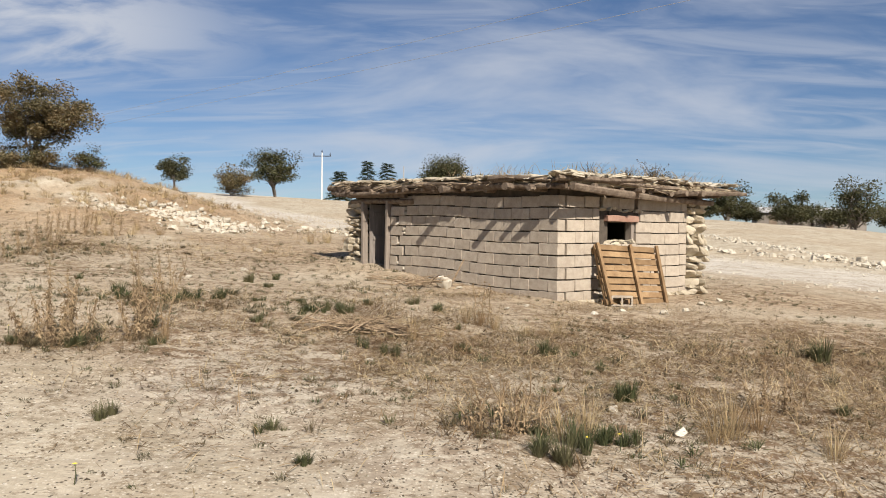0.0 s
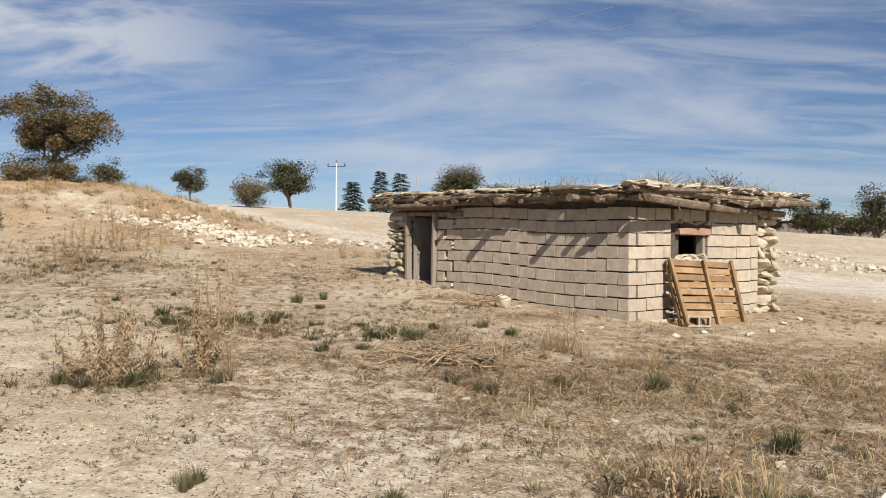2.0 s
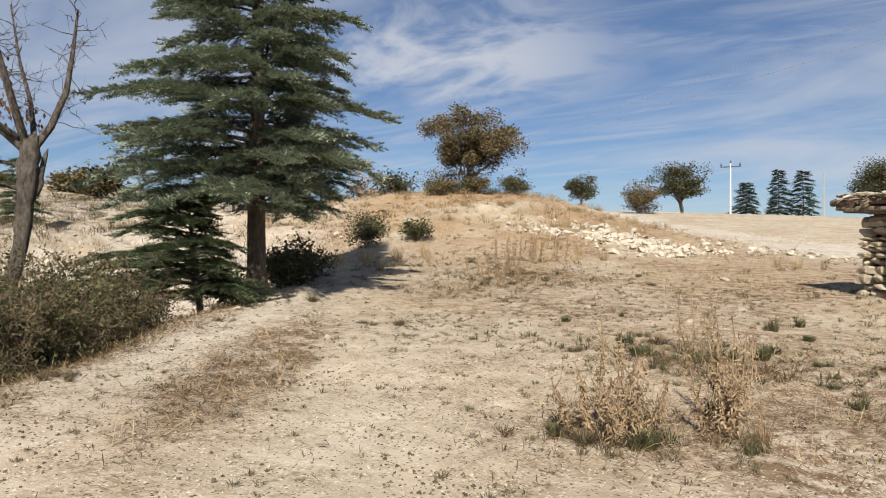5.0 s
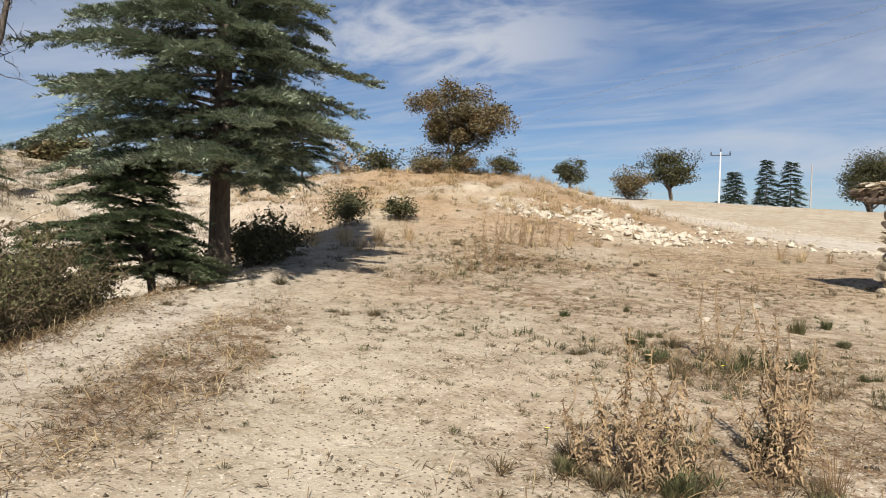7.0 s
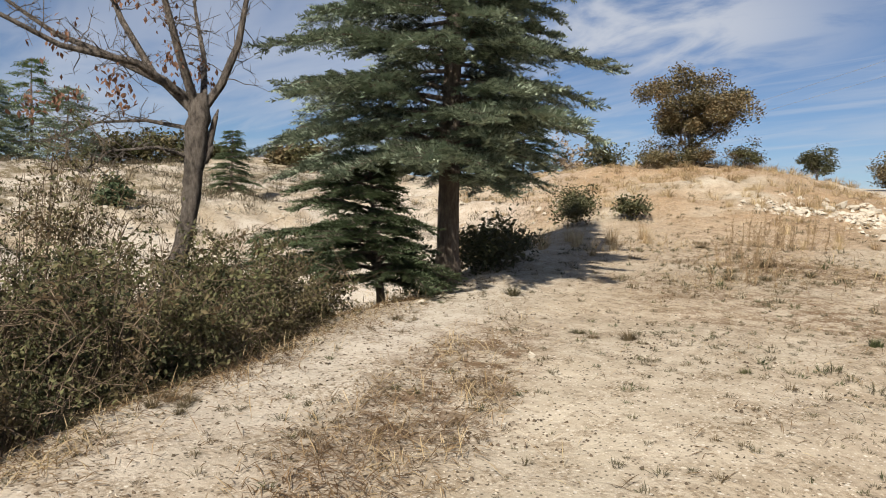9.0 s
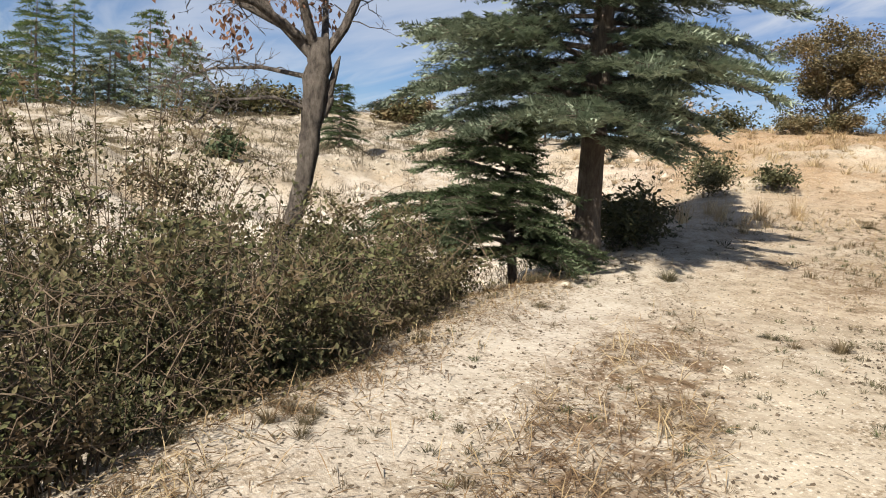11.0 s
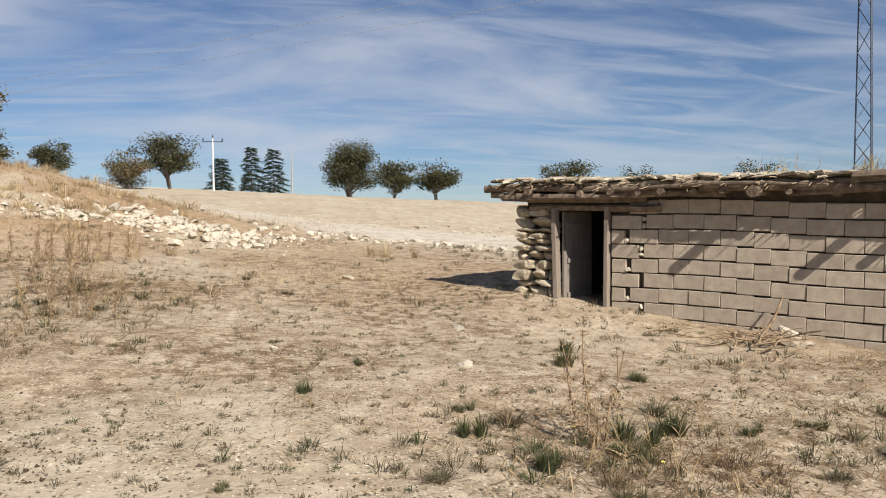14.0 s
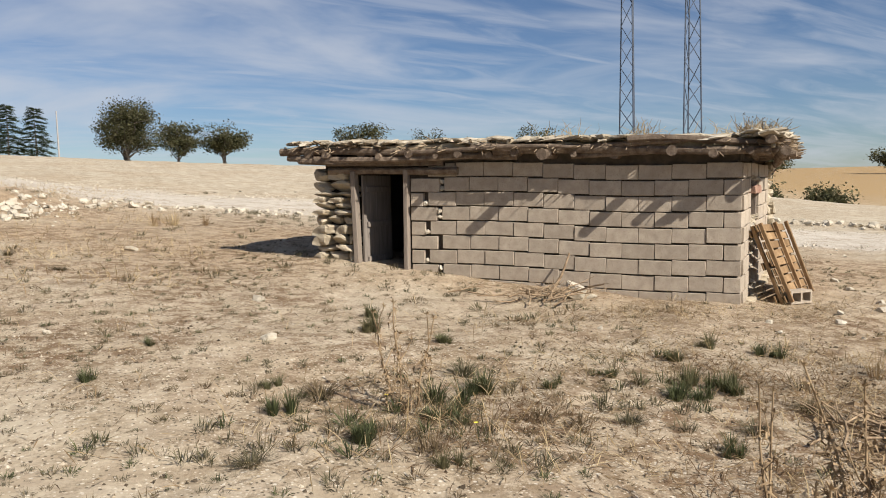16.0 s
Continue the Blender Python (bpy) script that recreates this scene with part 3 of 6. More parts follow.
    # stones of the two piers and along the foot
    def pier(wall, x0, x1, y0, z0, z1, tall=0.085):
        z = z0
        while z < z1:
            h = tall * rnd.uniform(0.6, 1.5)
            x = x0
            while x < x1 - 0.05:
                w = min(rnd.uniform(0.2, 0.46), x1 - x + 0.03)
                part("stone", STONES[rnd.randrange(5)], wall, m=hut_pose(x + w / 2, y0 + rnd.uniform(-0.03, 0.04), z + h / 2, rnd.uniform(-6, 6), rnd.uniform(-5, 5), rnd.uniform(-8, 8)) @ Matrix.Diagonal((w * 1.22, 0.46, h * 1.75, 1)))
                x += w
            z += h
    pier(front, -5.80, -5.16, 0.15, 0.28, 1.82, 0.125)
    pier(sidew, 3.32, 3.92, 0.14, 0.05, 1.78, 0.15)
    for k in range(26):
        w = rnd.uniform(0.12, 0.34)
        x = -0.02 - k * 0.155
        part("foot_stone", STONES[rnd.randrange(5)], front, m=hut_pose(x, 0.01, 0.0 + sag(x), 0, 0, rnd.uniform(0, 40)) @ Matrix.Diagonal((w, 0.24, 0.16, 1)))
    for k in range(20):
        w = rnd.uniform(0.12, 0.32)
        part("foot_stone", STONES[rnd.randrange(5)], sidew, m=hut_pose(0.03 + k * 0.17, 0.01, 0.0 + 0.03 * k * 0.17, 0, 0, rnd.uniform(0, 40)) @ Matrix.Diagonal((w, 0.26, 0.16, 1)))
    # door: posts, lintel, leaf swung inwards
    door = part("door_frame", box_mesh("door_frame", (0.075, 0.13, 1.46), M_JAMB, 0.008, 0.006, 3, 1), hut, "grey weathered door post", hut_pose(-5.10, -0.01, 1.07, 0, -1.2, 0))
    part("door_post", box_mesh("door_post", (0.065, 0.13, 1.46), M_JAMB, 0.008, 0.006, 3, 2), hut, "grey weathered door post", hut_pose(-4.315, -0.01, 1.07, 0, 0.8, 0))
    part("lintel", log_mesh("lintel", 1.95, 0.055, 0.05, 31, M_LOG, 0.01), hut, "rough timber lintel", hut_pose(-5.5, -0.02, 1.80, 0, 0.8, 0))
    part("lintel_board", box_mesh("lintel_board", (1.75, 0.10, 0.07), M_LOG, 0.006, 0.008, 4, 3), hut, m=hut_pose(-4.62, -0.03, 1.895, 0, 1.2, 0))
    leaf = part("door_leaf", box_mesh("door_leaf", (0.70, 0.035, 1.40), M_DOOR, 0.004, 0.002, 3, 4), hut, "old grey board door standing open", hut_pose(-4.97, 0.41, 1.04, 0, 0, 80))
    for k in range(3):
        part("ledge", box_mesh("ledge", (0.56, 0.025, 0.075), M_DOOR, 0.004), leaf, m=hut_pose(0, -0.03, -0.5 + 0.5 * k))
    # window: red plank above, stones on the sill, a grey stop beside
    part("window_lintel", box_mesh("window_lintel", (0.80, 0.16, 0.11), M_RED, 0.008, 0.012, 3, 5), hut, "faded reddish window plank", side @ hut_pose(1.52, 0.04, 1.425))
    part("window_jamb", box_mesh("window_jamb", (0.07, 0.14, 0.34), M_JAMB, 0.006, 0.004, 2, 7), hut, m=side @ hut_pose(1.82, 0.09, 1.21))
    for k in range(5):
        part("sill_stone", STONES[k], sidew, m=hut_pose(1.22 + 0.15 * k, 0.10, 1.00 + 0.03 * rnd.random(), rnd.uniform(-10, 10), rnd.uniform(-12, 12), rnd.uniform(0, 90)) @ Matrix.Diagonal((0.26, 0.24, 0.17, 1)))
    for k in range(8):
        part("lintel_stone", STONES[k % 5], sidew, m=hut_pose(1.06 + 0.14 * k, 0.07, 1.55 + 0.05 * rnd.random(), 0, rnd.uniform(-12, 12), rnd.uniform(0, 90)) @ Matrix.Diagonal((0.2, 0.2, 0.12, 1)))
    build_roof(hut, side, (ex, ey), rnd)
    return hut


def build_roof(hut, side, e, rnd):
    """Poles across the walls, brushwood, earth and flat stones along the edges."""
    ex, ey = e
    corners = [(-6.0, -0.13), (0.34, -0.14), (0.34 + 4.3 * ex, 4.3 * ey), (-6.0, 4.3 * ey)]

    def inside(a, b):
        p = Vector(corners[0]).lerp(Vector(corners[1]), a)
        q = Vector(corners[3]).lerp(Vector(corners[2]), a)
        return p.lerp(q, b)

    nx, ny = 60, 40
    top, bottom = [], []
    for i in range(nx + 1):
        for j in range(ny + 1):
            p = inside(i / nx, j / ny)
            rim = min(i, nx - i) / 5, min(j, ny - j) / 4
            dome = 0.10 * min(1, rim[0]) * min(1, rim[1])
            wob = 0.05 * noise.noise(Vector((p.x * 1.5, p.y * 1.5, 3))) + 0.03 * noise.noise(Vector((p.x * 6, p.y * 6, 8)))
            edge = 0.06 * noise.noise(Vector((p.x * 2.4, p.y * 2.4, 1)))
            q = p + Vector((edge, -edge)) * (1 if min(i, nx - i, j, ny - j) == 0 else 0)
            base = 1.98 + RISE * min(0, p.x) * 0.9
            top.append((q.x, q.y, base + 0.045 + dome + wob))
            bottom.append((q.x, q.y, base - 0.05 + 0.4 * wob))
    n = (nx + 1) * (ny + 1)
    quads = []
    for i in range(nx):
        for j in range(ny):
            a = i * (ny + 1) + j
            q = (a, a + ny + 1, a + ny + 2, a + 1)
            quads += [q, tuple(v + n for v in q[::-1])]
    for i in range(nx):
        for j in (0, ny):
            a, b = i * (ny + 1) + j, (i + 1) * (ny + 1) + j
            quads.append((a, a + n, b + n, b) if j == 0 else (a, b, b + n, a + n))
    for j in range(ny):
        for i in (0, nx):
            a, b = i * (ny + 1) + j, i * (ny + 1) + j + 1
            quads.append((a, b, b + n, a + n) if i == 0 else (a, a + n, b + n, b))
    roof = part("roof", np_mesh("roof", top + bottom, quads, M_EARTH), hut, "earth roof on logs edged with flat stones")
    # joists whose ends stand out over the front
    for k in range(17):
        x = -5.75 + k * 0.385 + rnd.uniform(-0.06, 0.06)
        out_by = rnd.choice((0.17, 0.2, 0.24, 0.27, 0.36)) if k not in (9, 13) else 0.44
        z = 1.885 + RISE * x
        part("joist", log_mesh("joist", 4.2, rnd.uniform(0.042, 0.065), 0.055, 50 + k, M_LOG, 0.02), roof, m=hut_pose(x, -out_by, z, 0, rnd.uniform(-1, 1.5), 90 + rnd.uniform(-6, 6)))
    # long crooked poles along the front edge
    for k, (x0, ln, y, z, r) in enumerate(((-6.2, 3.5, -0.19, 2.08, 0.055), (-3.0, 3.3, -0.21, 1.985, 0.06), (-6.1, 3.3, -0.15, 2.02, 0.045), (-3.3, 2.6, -0.18, 2.075, 0.045), (-1.3, 1.6, -0.24, 2.06, 0.05), (-5.9, 2.2, -0.13, 1.97, 0.05), (-2.0, 2.3, -0.15, 1.93, 0.035), (-4.3, 2.4, -0.25, 2.06, 0.032))):
        part("edge_pole", log_mesh("edge_pole", ln, r, r * 0.7, 90 + k, M_LOG, 0.035), roof, m=hut_pose(x0, y, z, 0, 1.45 + rnd.uniform(-0.8, 0.8), rnd.uniform(-1.5, 1.5)))
    # the same along the side
    sturn = math.degrees(math.atan2(ey, ex))
    for k, (s0, ln, off, z, r) in enumerate(((-0.35, 2.9, 0.33, 1.99, 0.05), (1.9, 2.7, 0.36, 1.96, 0.05), (0.0, 2.2, 0.40, 2.05, 0.04), (2.0, 2.4, 0.30, 2.04, 0.04))):
        part("edge_pole", log_mesh("edge_pole", ln, r, r * 0.7, 120 + k, M_LOG, 0.035), roof, m=hut_pose(ex * s0 + ey * off, ey * s0 - ex * off, z, 0, rnd.uniform(-1, 1), sturn + rnd.uniform(-1.5, 1.5)))
    for k in range(10):
        s0, o = 0.3 + 0.4 * k + rnd.uniform(-0.08, 0.08), rnd.uniform(0.3, 0.5)
        part("joist_end", log_mesh("joist_end", 1.1, 0.05, 0.045, 140 + k, M_LOG, 0.015), roof, m=hut_pose(ex * s0 + ey * o, ey * s0 - ex * o, 1.90, 0, rnd.uniform(-3, 3), sturn + 90 + rnd.uniform(-8, 8)))
    # flat stones along the edges
    for k in range(290):
        on_front = k < 150
        t = rnd.random()
        w = rnd.uniform(0.14, 0.42)
        depth_in = abs(rnd.gauss(0, 0.16))
        if on_front:
            x, y = -6.1 + 6.5 * t, -0.17 + depth_in
        else:
            s0 = -0.3 + 4.5 * t
            x, y = ex * s0 + ey * (0.36 - depth_in), ey * s0 - ex * (0.36 - depth_in)
        z = 2.06 + RISE * min(0, x) * 0.9 + rnd.uniform(0, 0.04) + (0.0 if on_front else 0.02)
        part("slab_stone", SLABS[rnd.randrange(5)], roof, m=hut_pose(x, y, z, rnd.uniform(-12, 12), rnd.uniform(-10, 10), rnd.uniform(0, 180)) @ Matrix.Diagonal((w, w * rnd.uniform(0.5, 0.9), rnd.uniform(0.05, 0.10), 1)))
    # brushwood sticking out under the stones
    g = Geo()
    for k in range(260):
        if k < 170:
            x, y, way = -6.2 + 6.6 * rnd.random(), -0.1, Vector((rnd.gauss(0, 0.7), -1, rnd.gauss(-0.1, 0.25)))
        else:
            s0 = 4.3 * rnd.random()
            x, y, way = ex * s0 + ey * 0.25, ey * s0 - ex * 0.25, Vector((ey, -ex, 0)) + Vector((rnd.gauss(0, 0.6), rnd.gauss(0, 0.6), rnd.gauss(-0.1, 0.25)))
        a = np.array((x, y, 1.99 + RISE * min(0, x) + rnd.uniform(-0.05, 0.06)))
        w = np.array(way.normalized()) * rnd.uniform(0.1, 0.34)
        g.tube([a, a + w * 0.5 + (0, 0, 0.01), a + w], [0.011, 0.009, 0.004], 4)
    tagged(part("brushwood", g.mesh("brushwood", M_TWIG), roof, "dry brushwood between poles and stones"), kind="stuff")
    # dead grass on the roof
    g = Geo()
    spots = [(0.76, 0.05, 0.06, 40), (0.97, 0.30, 0.12, 60), (0.95, 0.62, 0.12, 130), (0.97, 0.06, 0.06, 14), (0.60, 0.10, 0.1, 25), (0.9, 0.3, 0.2, 40)]
    for a, b, spread, count in spots:
        for _ in range(count):
            p = inside(min(1, max(0, a + rnd.gauss(0, spread * 0.25))), min(1, max(0, b + rnd.gauss(0, spread))))
            h = rnd.uniform(0.04, 0.22)
            lean = np.array((rnd.gauss(0, 0.09), rnd.gauss(0, 0.09), h))
            q = np.array((p.x, p.y, 2.12 + RISE * min(0, p.x)))
            g.tube([q, q + lean * 0.6, q + lean + (rnd.gauss(0, 0.04), rnd.gauss(0, 0.04), 0)], [0.004, 0.003, 0.0015], 3)
    for k, (s0, back, size) in enumerate(((0.75, 0.35, 0.20), (2.35, 0.30, 0.24), (1.5, 0.2, 0.16))):
        wood, crown = Geo(), Geo()
        c = np.array([ex * s0 + ey * (0.3 - back), ey * s0 - ex * (0.3 - back), 2.10])
        nrm = np.random.RandomState(900 + k)
        tips = nrm.normal(0, 1, (46, 3)) * (0.6, 0.6, 0.35) + (0, 0, 0.75)
        for w in tips:
            e2 = c + w * size
            wood.tube([c, (c + e2) / 2 + nrm.normal(0, 0.015, 3), e2], [0.006, 0.004, 0.002], 3)
        n2 = 420
        p = c + tips[nrm.randint(0, 46, n2)] * size * nrm.uniform(0.45, 1.05, (n2, 1)) + nrm.normal(0, 0.02, (n2, 3))
        crown.stamp(((0, 0, 0), (0.5, 0.26, 0.07), (1, 0, 0), (0.5, -0.26, 0.07)), ((0, 1, 2, 3),), p, euler_turns(nrm.uniform(-1, 1, n2), nrm.uniform(-1, 1, n2), nrm.uniform(0, 6.3, n2)), nrm.uniform(0.02, 0.045, n2))
        shrub = part("roof_shrub", wood.mesh("roof_shrub", M_BRIER), roof, "small dry shrub rooted in the roof earth")
        if k == 1:
            part("shrub_leaves", crown.mesh("shrub_leaves", M_GREYWEED), roof)
    tagged(part("roof_grass", g.mesh("roof_grass", M_STRAW), roof, "dead grass growing on the roof"), kind="stuff")


CHINKS = [stone_mesh("chink_stone", 60 + k, M_WHITE, 0.8, 1) for k in range(3)]
STONES = [stone_mesh("stone", 70 + k, M_STONE, 0.74, 2) for k in range(5)]
SLABS = [stone_mesh("slab_stone", 80 + k, M_WHITE if k == 3 else M_SLAB, 0.7, 2) for k in range(5)]
HUT = build_hut()


# ---- trees ----
LEAF_V = ((0, 0, 0), (0.5, 0.26, 0.07), (1, 0, 0), (0.5, -0.26, 0.07))
LEAF_F = ((0, 1, 2, 3),)


def limb(g, rnd, start, end, r0, r1, steps=6, wander=0.10, sides=6):
    """A crooked limb; gives its points."""
    a, b = np.asarray(start, float), np.asarray(end, float)
    size = np.linalg.norm(b - a)
    pts = [a + (b - a) * t + np.array([rnd.gauss(0, 1), rnd.gauss(0, 1), rnd.gauss(0, 0.6)]) * wander * size * math.sin(math.pi * t) * 0.6 for t in np.linspace(0, 1, steps)]
    g.tube(pts, np.linspace(r0, r1, steps), sides)
    return pts


def broad_tree(name, x, y, high, wide, clear, leaf, count, material, label, seed, stems=1, lump=0.25, group="", sink=0.05, category="tree", skew=0.0, flat=1.0, ball_crown=True):
    """A tree with a crooked trunk, spreading limbs and a broken crown of single leaves."""
    rnd, nrm = random.Random(seed), np.random.RandomState(seed)
    tree = thing(name, (x, y, land_at(x, y) - sink), label, category, group)
    wood = Geo()
    centres = []
    tips = max(9, int(14 * wide / 4))
    for s in range(stems):
        base = np.array([rnd.gauss(0, 0.12) if stems > 1 else 0, rnd.gauss(0, 0.12) if stems > 1 else 0, 0])
        fork = base + np.array([rnd.gauss(0, 0.12) * high * 0.3 + skew * 0.3, rnd.gauss(0, 0.05) * high, clear * rnd.uniform(0.85, 1.1)])
        r = 0.035 * high / math.sqrt(stems)
        limb(wood, rnd, base, fork, r * 1.25, r * 0.8, 5, 0.06, 8)
        for k in range(max(4, tips // stems)):
            ang = 2.4 * k + s * 1.3 + rnd.uniform(-0.4, 0.4)
            rad = wide / 2 * math.sqrt(rnd.uniform(0.03, 1.0)) * 0.74
            lift = math.sqrt(max(0, 1 - (rad / (wide / 2)) ** 2))
            zlow = clear + (high - clear) * 0.10
            z = zlow + (high - zlow) * (0.14 + 0.72 * lift * rnd.uniform(0.15, 1.0))
            if ball_crown:
                z = clear + (high - clear) * (0.5 + 0.38 * max(lift, 0.25) * rnd.uniform(-1, 1))
            if category == "bush":
                z = clear + (high - clear) * rnd.uniform(0.08, 0.92) * max(lift, 0.4)
            tip = np.array([rad * math.cos(ang) + skew, rad * math.sin(ang), z])
            pts = limb(wood, rnd, fork, tip, r * 0.5, r * 0.10, 6, 0.13, 5)
            centres.append((tip, 1.0))
            for _ in range(3):
                p = pts[rnd.randrange(2, 5)]
                q = p + np.array([rnd.gauss(0, 1), rnd.gauss(0, 1), rnd.uniform(0.1, 1.0)]) * wide * 0.11
                limb(wood, rnd, p, q, r * 0.16, r * 0.05, 4, 0.15, 4)
                centres.append((q, 0.75))
    part("trunk", wood.mesh("trunk", M_OAKBARK, True), tree)
    crown = Geo()
    per = max(8, int(count / len(centres)))
    for c, size in centres:
        k = int(per * size * rnd.uniform(0.6, 1.4))
        spread = lump * wide * 0.5 * size * rnd.uniform(0.7, 1.2)
        ball = nrm.normal(0, 1, (k, 3))
        ball *= (nrm.uniform(0.1, 1, k) ** 0.6 / np.linalg.norm(ball, axis=1))[:, None]
        p = c + ball * (spread * 1.7, spread * 1.7, spread * 1.15 * flat)
        p[:, 2] = np.maximum(p[:, 2], clear * 0.55)
        turns = euler_turns(nrm.uniform(-0.9, 0.9, k), nrm.uniform(-0.9, 0.9, k), nrm.uniform(0, 6.3, k))
        crown.stamp(LEAF_V, LEAF_F, p, turns, leaf * 1.6 * nrm.uniform(0.6, 1.3, k))
    part("crown", crown.mesh("crown", material), tree)
    return tree


def spray_shape(needles, seed):
    """A short twig set with needles, one unit long along x; triangles."""
    rnd = np.random.RandomState(seed)
    v, f = [], []
    for k in range(needles):
        t = (k + 0.5) / needles
        side = 1 if k % 2 else -1
        ang = rnd.uniform(-0.5, 1.0)
        ln = 0.33 * (1 - 0.45 * t) * rnd.uniform(0.75, 1.2)
        way = np.array([0.55, side * math.cos(ang) * 0.8, math.sin(ang) * 0.8])
        way *= ln / np.linalg.norm(way)
        base = np.array([t * 0.9, 0, 0.0])
        wid = np.array([0.055, 0, 0.028])
        n = len(v)
        v += [base - wid, base + wid, base + way]
        f.append((n, n + 1, n + 2))
    return np.array(v), np.array(f)


def cedar(name, x, y, high, reach, first, label, seed, branches=60, twigs=16, needles=20, size=0.24, bare=0.0, group="", material=None, sink=0.1, trunk_r=None, uneven=0.3, lean=0.0, less_right=0.0, droop=0.2):
    """A cedar: tapered trunk and tiers of flat boughs with hanging tips."""
    rnd, nrm = random.Random(seed), np.random.RandomState(seed)
    tree = thing(name, (x, y, land_at(x, y) - sink), label, "tree", group)
    wood = Geo()
    r = trunk_r or 0.017 * high
    zs = np.linspace(0, high, 14)
    trunk = np.stack([lean * zs / high + 0.03 * np.sin(zs * 1.1 + seed), 0.03 * np.sin(zs * 0.9 + 2 * seed), zs], -1)
    rad = r * (1 - zs / high) ** 0.8 + 0.008
    rad[0] *= 1.35
    wood.tube(trunk, rad, 10)
    places, ways = [], []
    for k in range(branches):
        t = (k + rnd.uniform(0, 0.9)) / branches
        z = first + (high - first) * t ** 1.12
        ang = 2.399 * k + rnd.uniform(-0.35, 0.35)
        taper = (1 - t) ** 0.95 * (0.55 + 0.45 * min(1, t / 0.12))
        ln = (reach * taper + 0.12) * rnd.uniform(1 - uneven, 1 + uneven * 0.45)
        out_way = np.array([math.cos(ang), math.sin(ang), 0])
        ln *= 1 - less_right * float(out_way @ (0.707, 0.707, 0))
        side_way = np.array([-out_way[1], out_way[0], 0])
        c = np.array([np.interp(z, zs, trunk[:, 0]), np.interp(z, zs, trunk[:, 1]), z])
        up = rnd.uniform(0.02, 0.22) * (0.5 + t)
        q = np.linspace(0, 1, 7)
        bow = up * np.sin(q * 2.2) - droop * q ** 2.2 * (1 - 0.75 * t)
        pts = c + np.outer(q * ln, out_way) + np.outer(ln * 0.08 * np.sin(q * 3 + k), side_way) + np.outer(ln * bow, (0, 0, 1))
        wood.tube(pts, np.linspace(0.013 + 0.010 * ln, 0.004, 7), 5)
        count = max(5, int(twigs * (0.3 + 0.7 * ln / reach)))
        for m in range(count + 3):
            tip = m >= count
            s = 1.0 if tip else 0.14 + bare + (0.86 - bare) * ((m + rnd.uniform(0, 0.8)) / count)
            p = np.array([np.interp(s, q, pts[:, i]) for i in range(3)])
            side = 1 if m % 2 else -1
            tl = (ln * 0.40 * (1 - s) + 0.13) * rnd.uniform(0.7, 1.2)
            way = out_way * rnd.uniform(0.6, 0.95) + side_way * side * (rnd.uniform(0, 0.3) if tip else rnd.uniform(0.35, 0.8)) + np.array([0, 0, rnd.uniform(-0.10, 0.10) - 0.10 * s])
            way /= np.linalg.norm(way)
            if twigs > 30:
                wood.tube([p, p + way * tl], [0.006, 0.002], 3)
            pieces = max(1, int(tl / (size * 0.5)))
            for b in range(pieces + 1):
                a = b / (pieces + 1)
                places.append(p + way * tl * a + np.array([rnd.gauss(0, 0.012), rnd.gauss(0, 0.012), -0.16 * tl * a * a + rnd.gauss(0, 0.015)]))
                ways.append(way + np.array([rnd.gauss(0, 0.22), rnd.gauss(0, 0.22), rnd.gauss(-0.10, 0.12)]))
    part("trunk", wood.mesh("trunk", M_BARK, True), tree)
    crown = Geo()
    places, ways = np.array(places), np.array(ways)
    kinds = nrm.randint(0, 3, len(places))
    for k in range(3):
        v, f = spray_shape(needles, seed * 7 + k)
        pick = kinds == k
        crown.stamp(v, f, places[pick], along_turns(ways[pick], nrm.uniform(-0.5, 0.5, pick.sum())), size * nrm.uniform(0.7, 1.35, pick.sum()))
    part("crown", crown.mesh("crown", material or M_NEEDLE), tree)
    return tree


cedar("cedar_tree", -10.75, 10.85, 8.2, 2.6, 1.55, "tall grey-green cedar with tiers of flat boughs", 4, 134, 48, 20, 0.25, trunk_r=0.155, uneven=0.28, less_right=0.14, droop=0.17)
cedar("cedar_tree", -10.67, 9.65, 1.95, 1.3, 0.45, "young green cedar leaning at the foot of the tall one", 8, 60, 31, 22, 0.18, trunk_r=0.05, lean=-0.25, uneven=0.5, less_right=0.4, material=M_DARKNEEDLE)
cedar("cedar_tree", -29.9, 18.4, 2.8, 0.9, 0.2, "small upright cedar on the pale hillside", 9, 60, 18, 14, 0.26, material=M_DARKNEEDLE)
for k, (x, y, h) in enumerate(((-26.0, 26.8, 3.4), (-24.9, 27.2, 2.6), (-24.4, 26.2, 3.6), (-23.8, 28.4, 2.8), (-28.0, 27.3, 2.7))):
    cedar("cedar_tree", x, y, h + 0.3, 1.5, 1.0, "slim cedar in the group behind the gully", 20 + k, 60, 18, 12, 0.40, group="cedars behind the gully", material=M_FARPINE)
for k, (x, y, h) in enumerate(((-13.8, 109.0, 6.0), (-10.9, 108.6, 5.9), (-17.6, 108.0, 4.3))):
    cedar("cedar_tree", x, y, h, 1.75, 0.3, "dark conifer standing at the far roadside", 30 + k, 60, 12, 10, 0.75, group="conifers at the roadside", uneven=0.6, material=M_FARPINE)
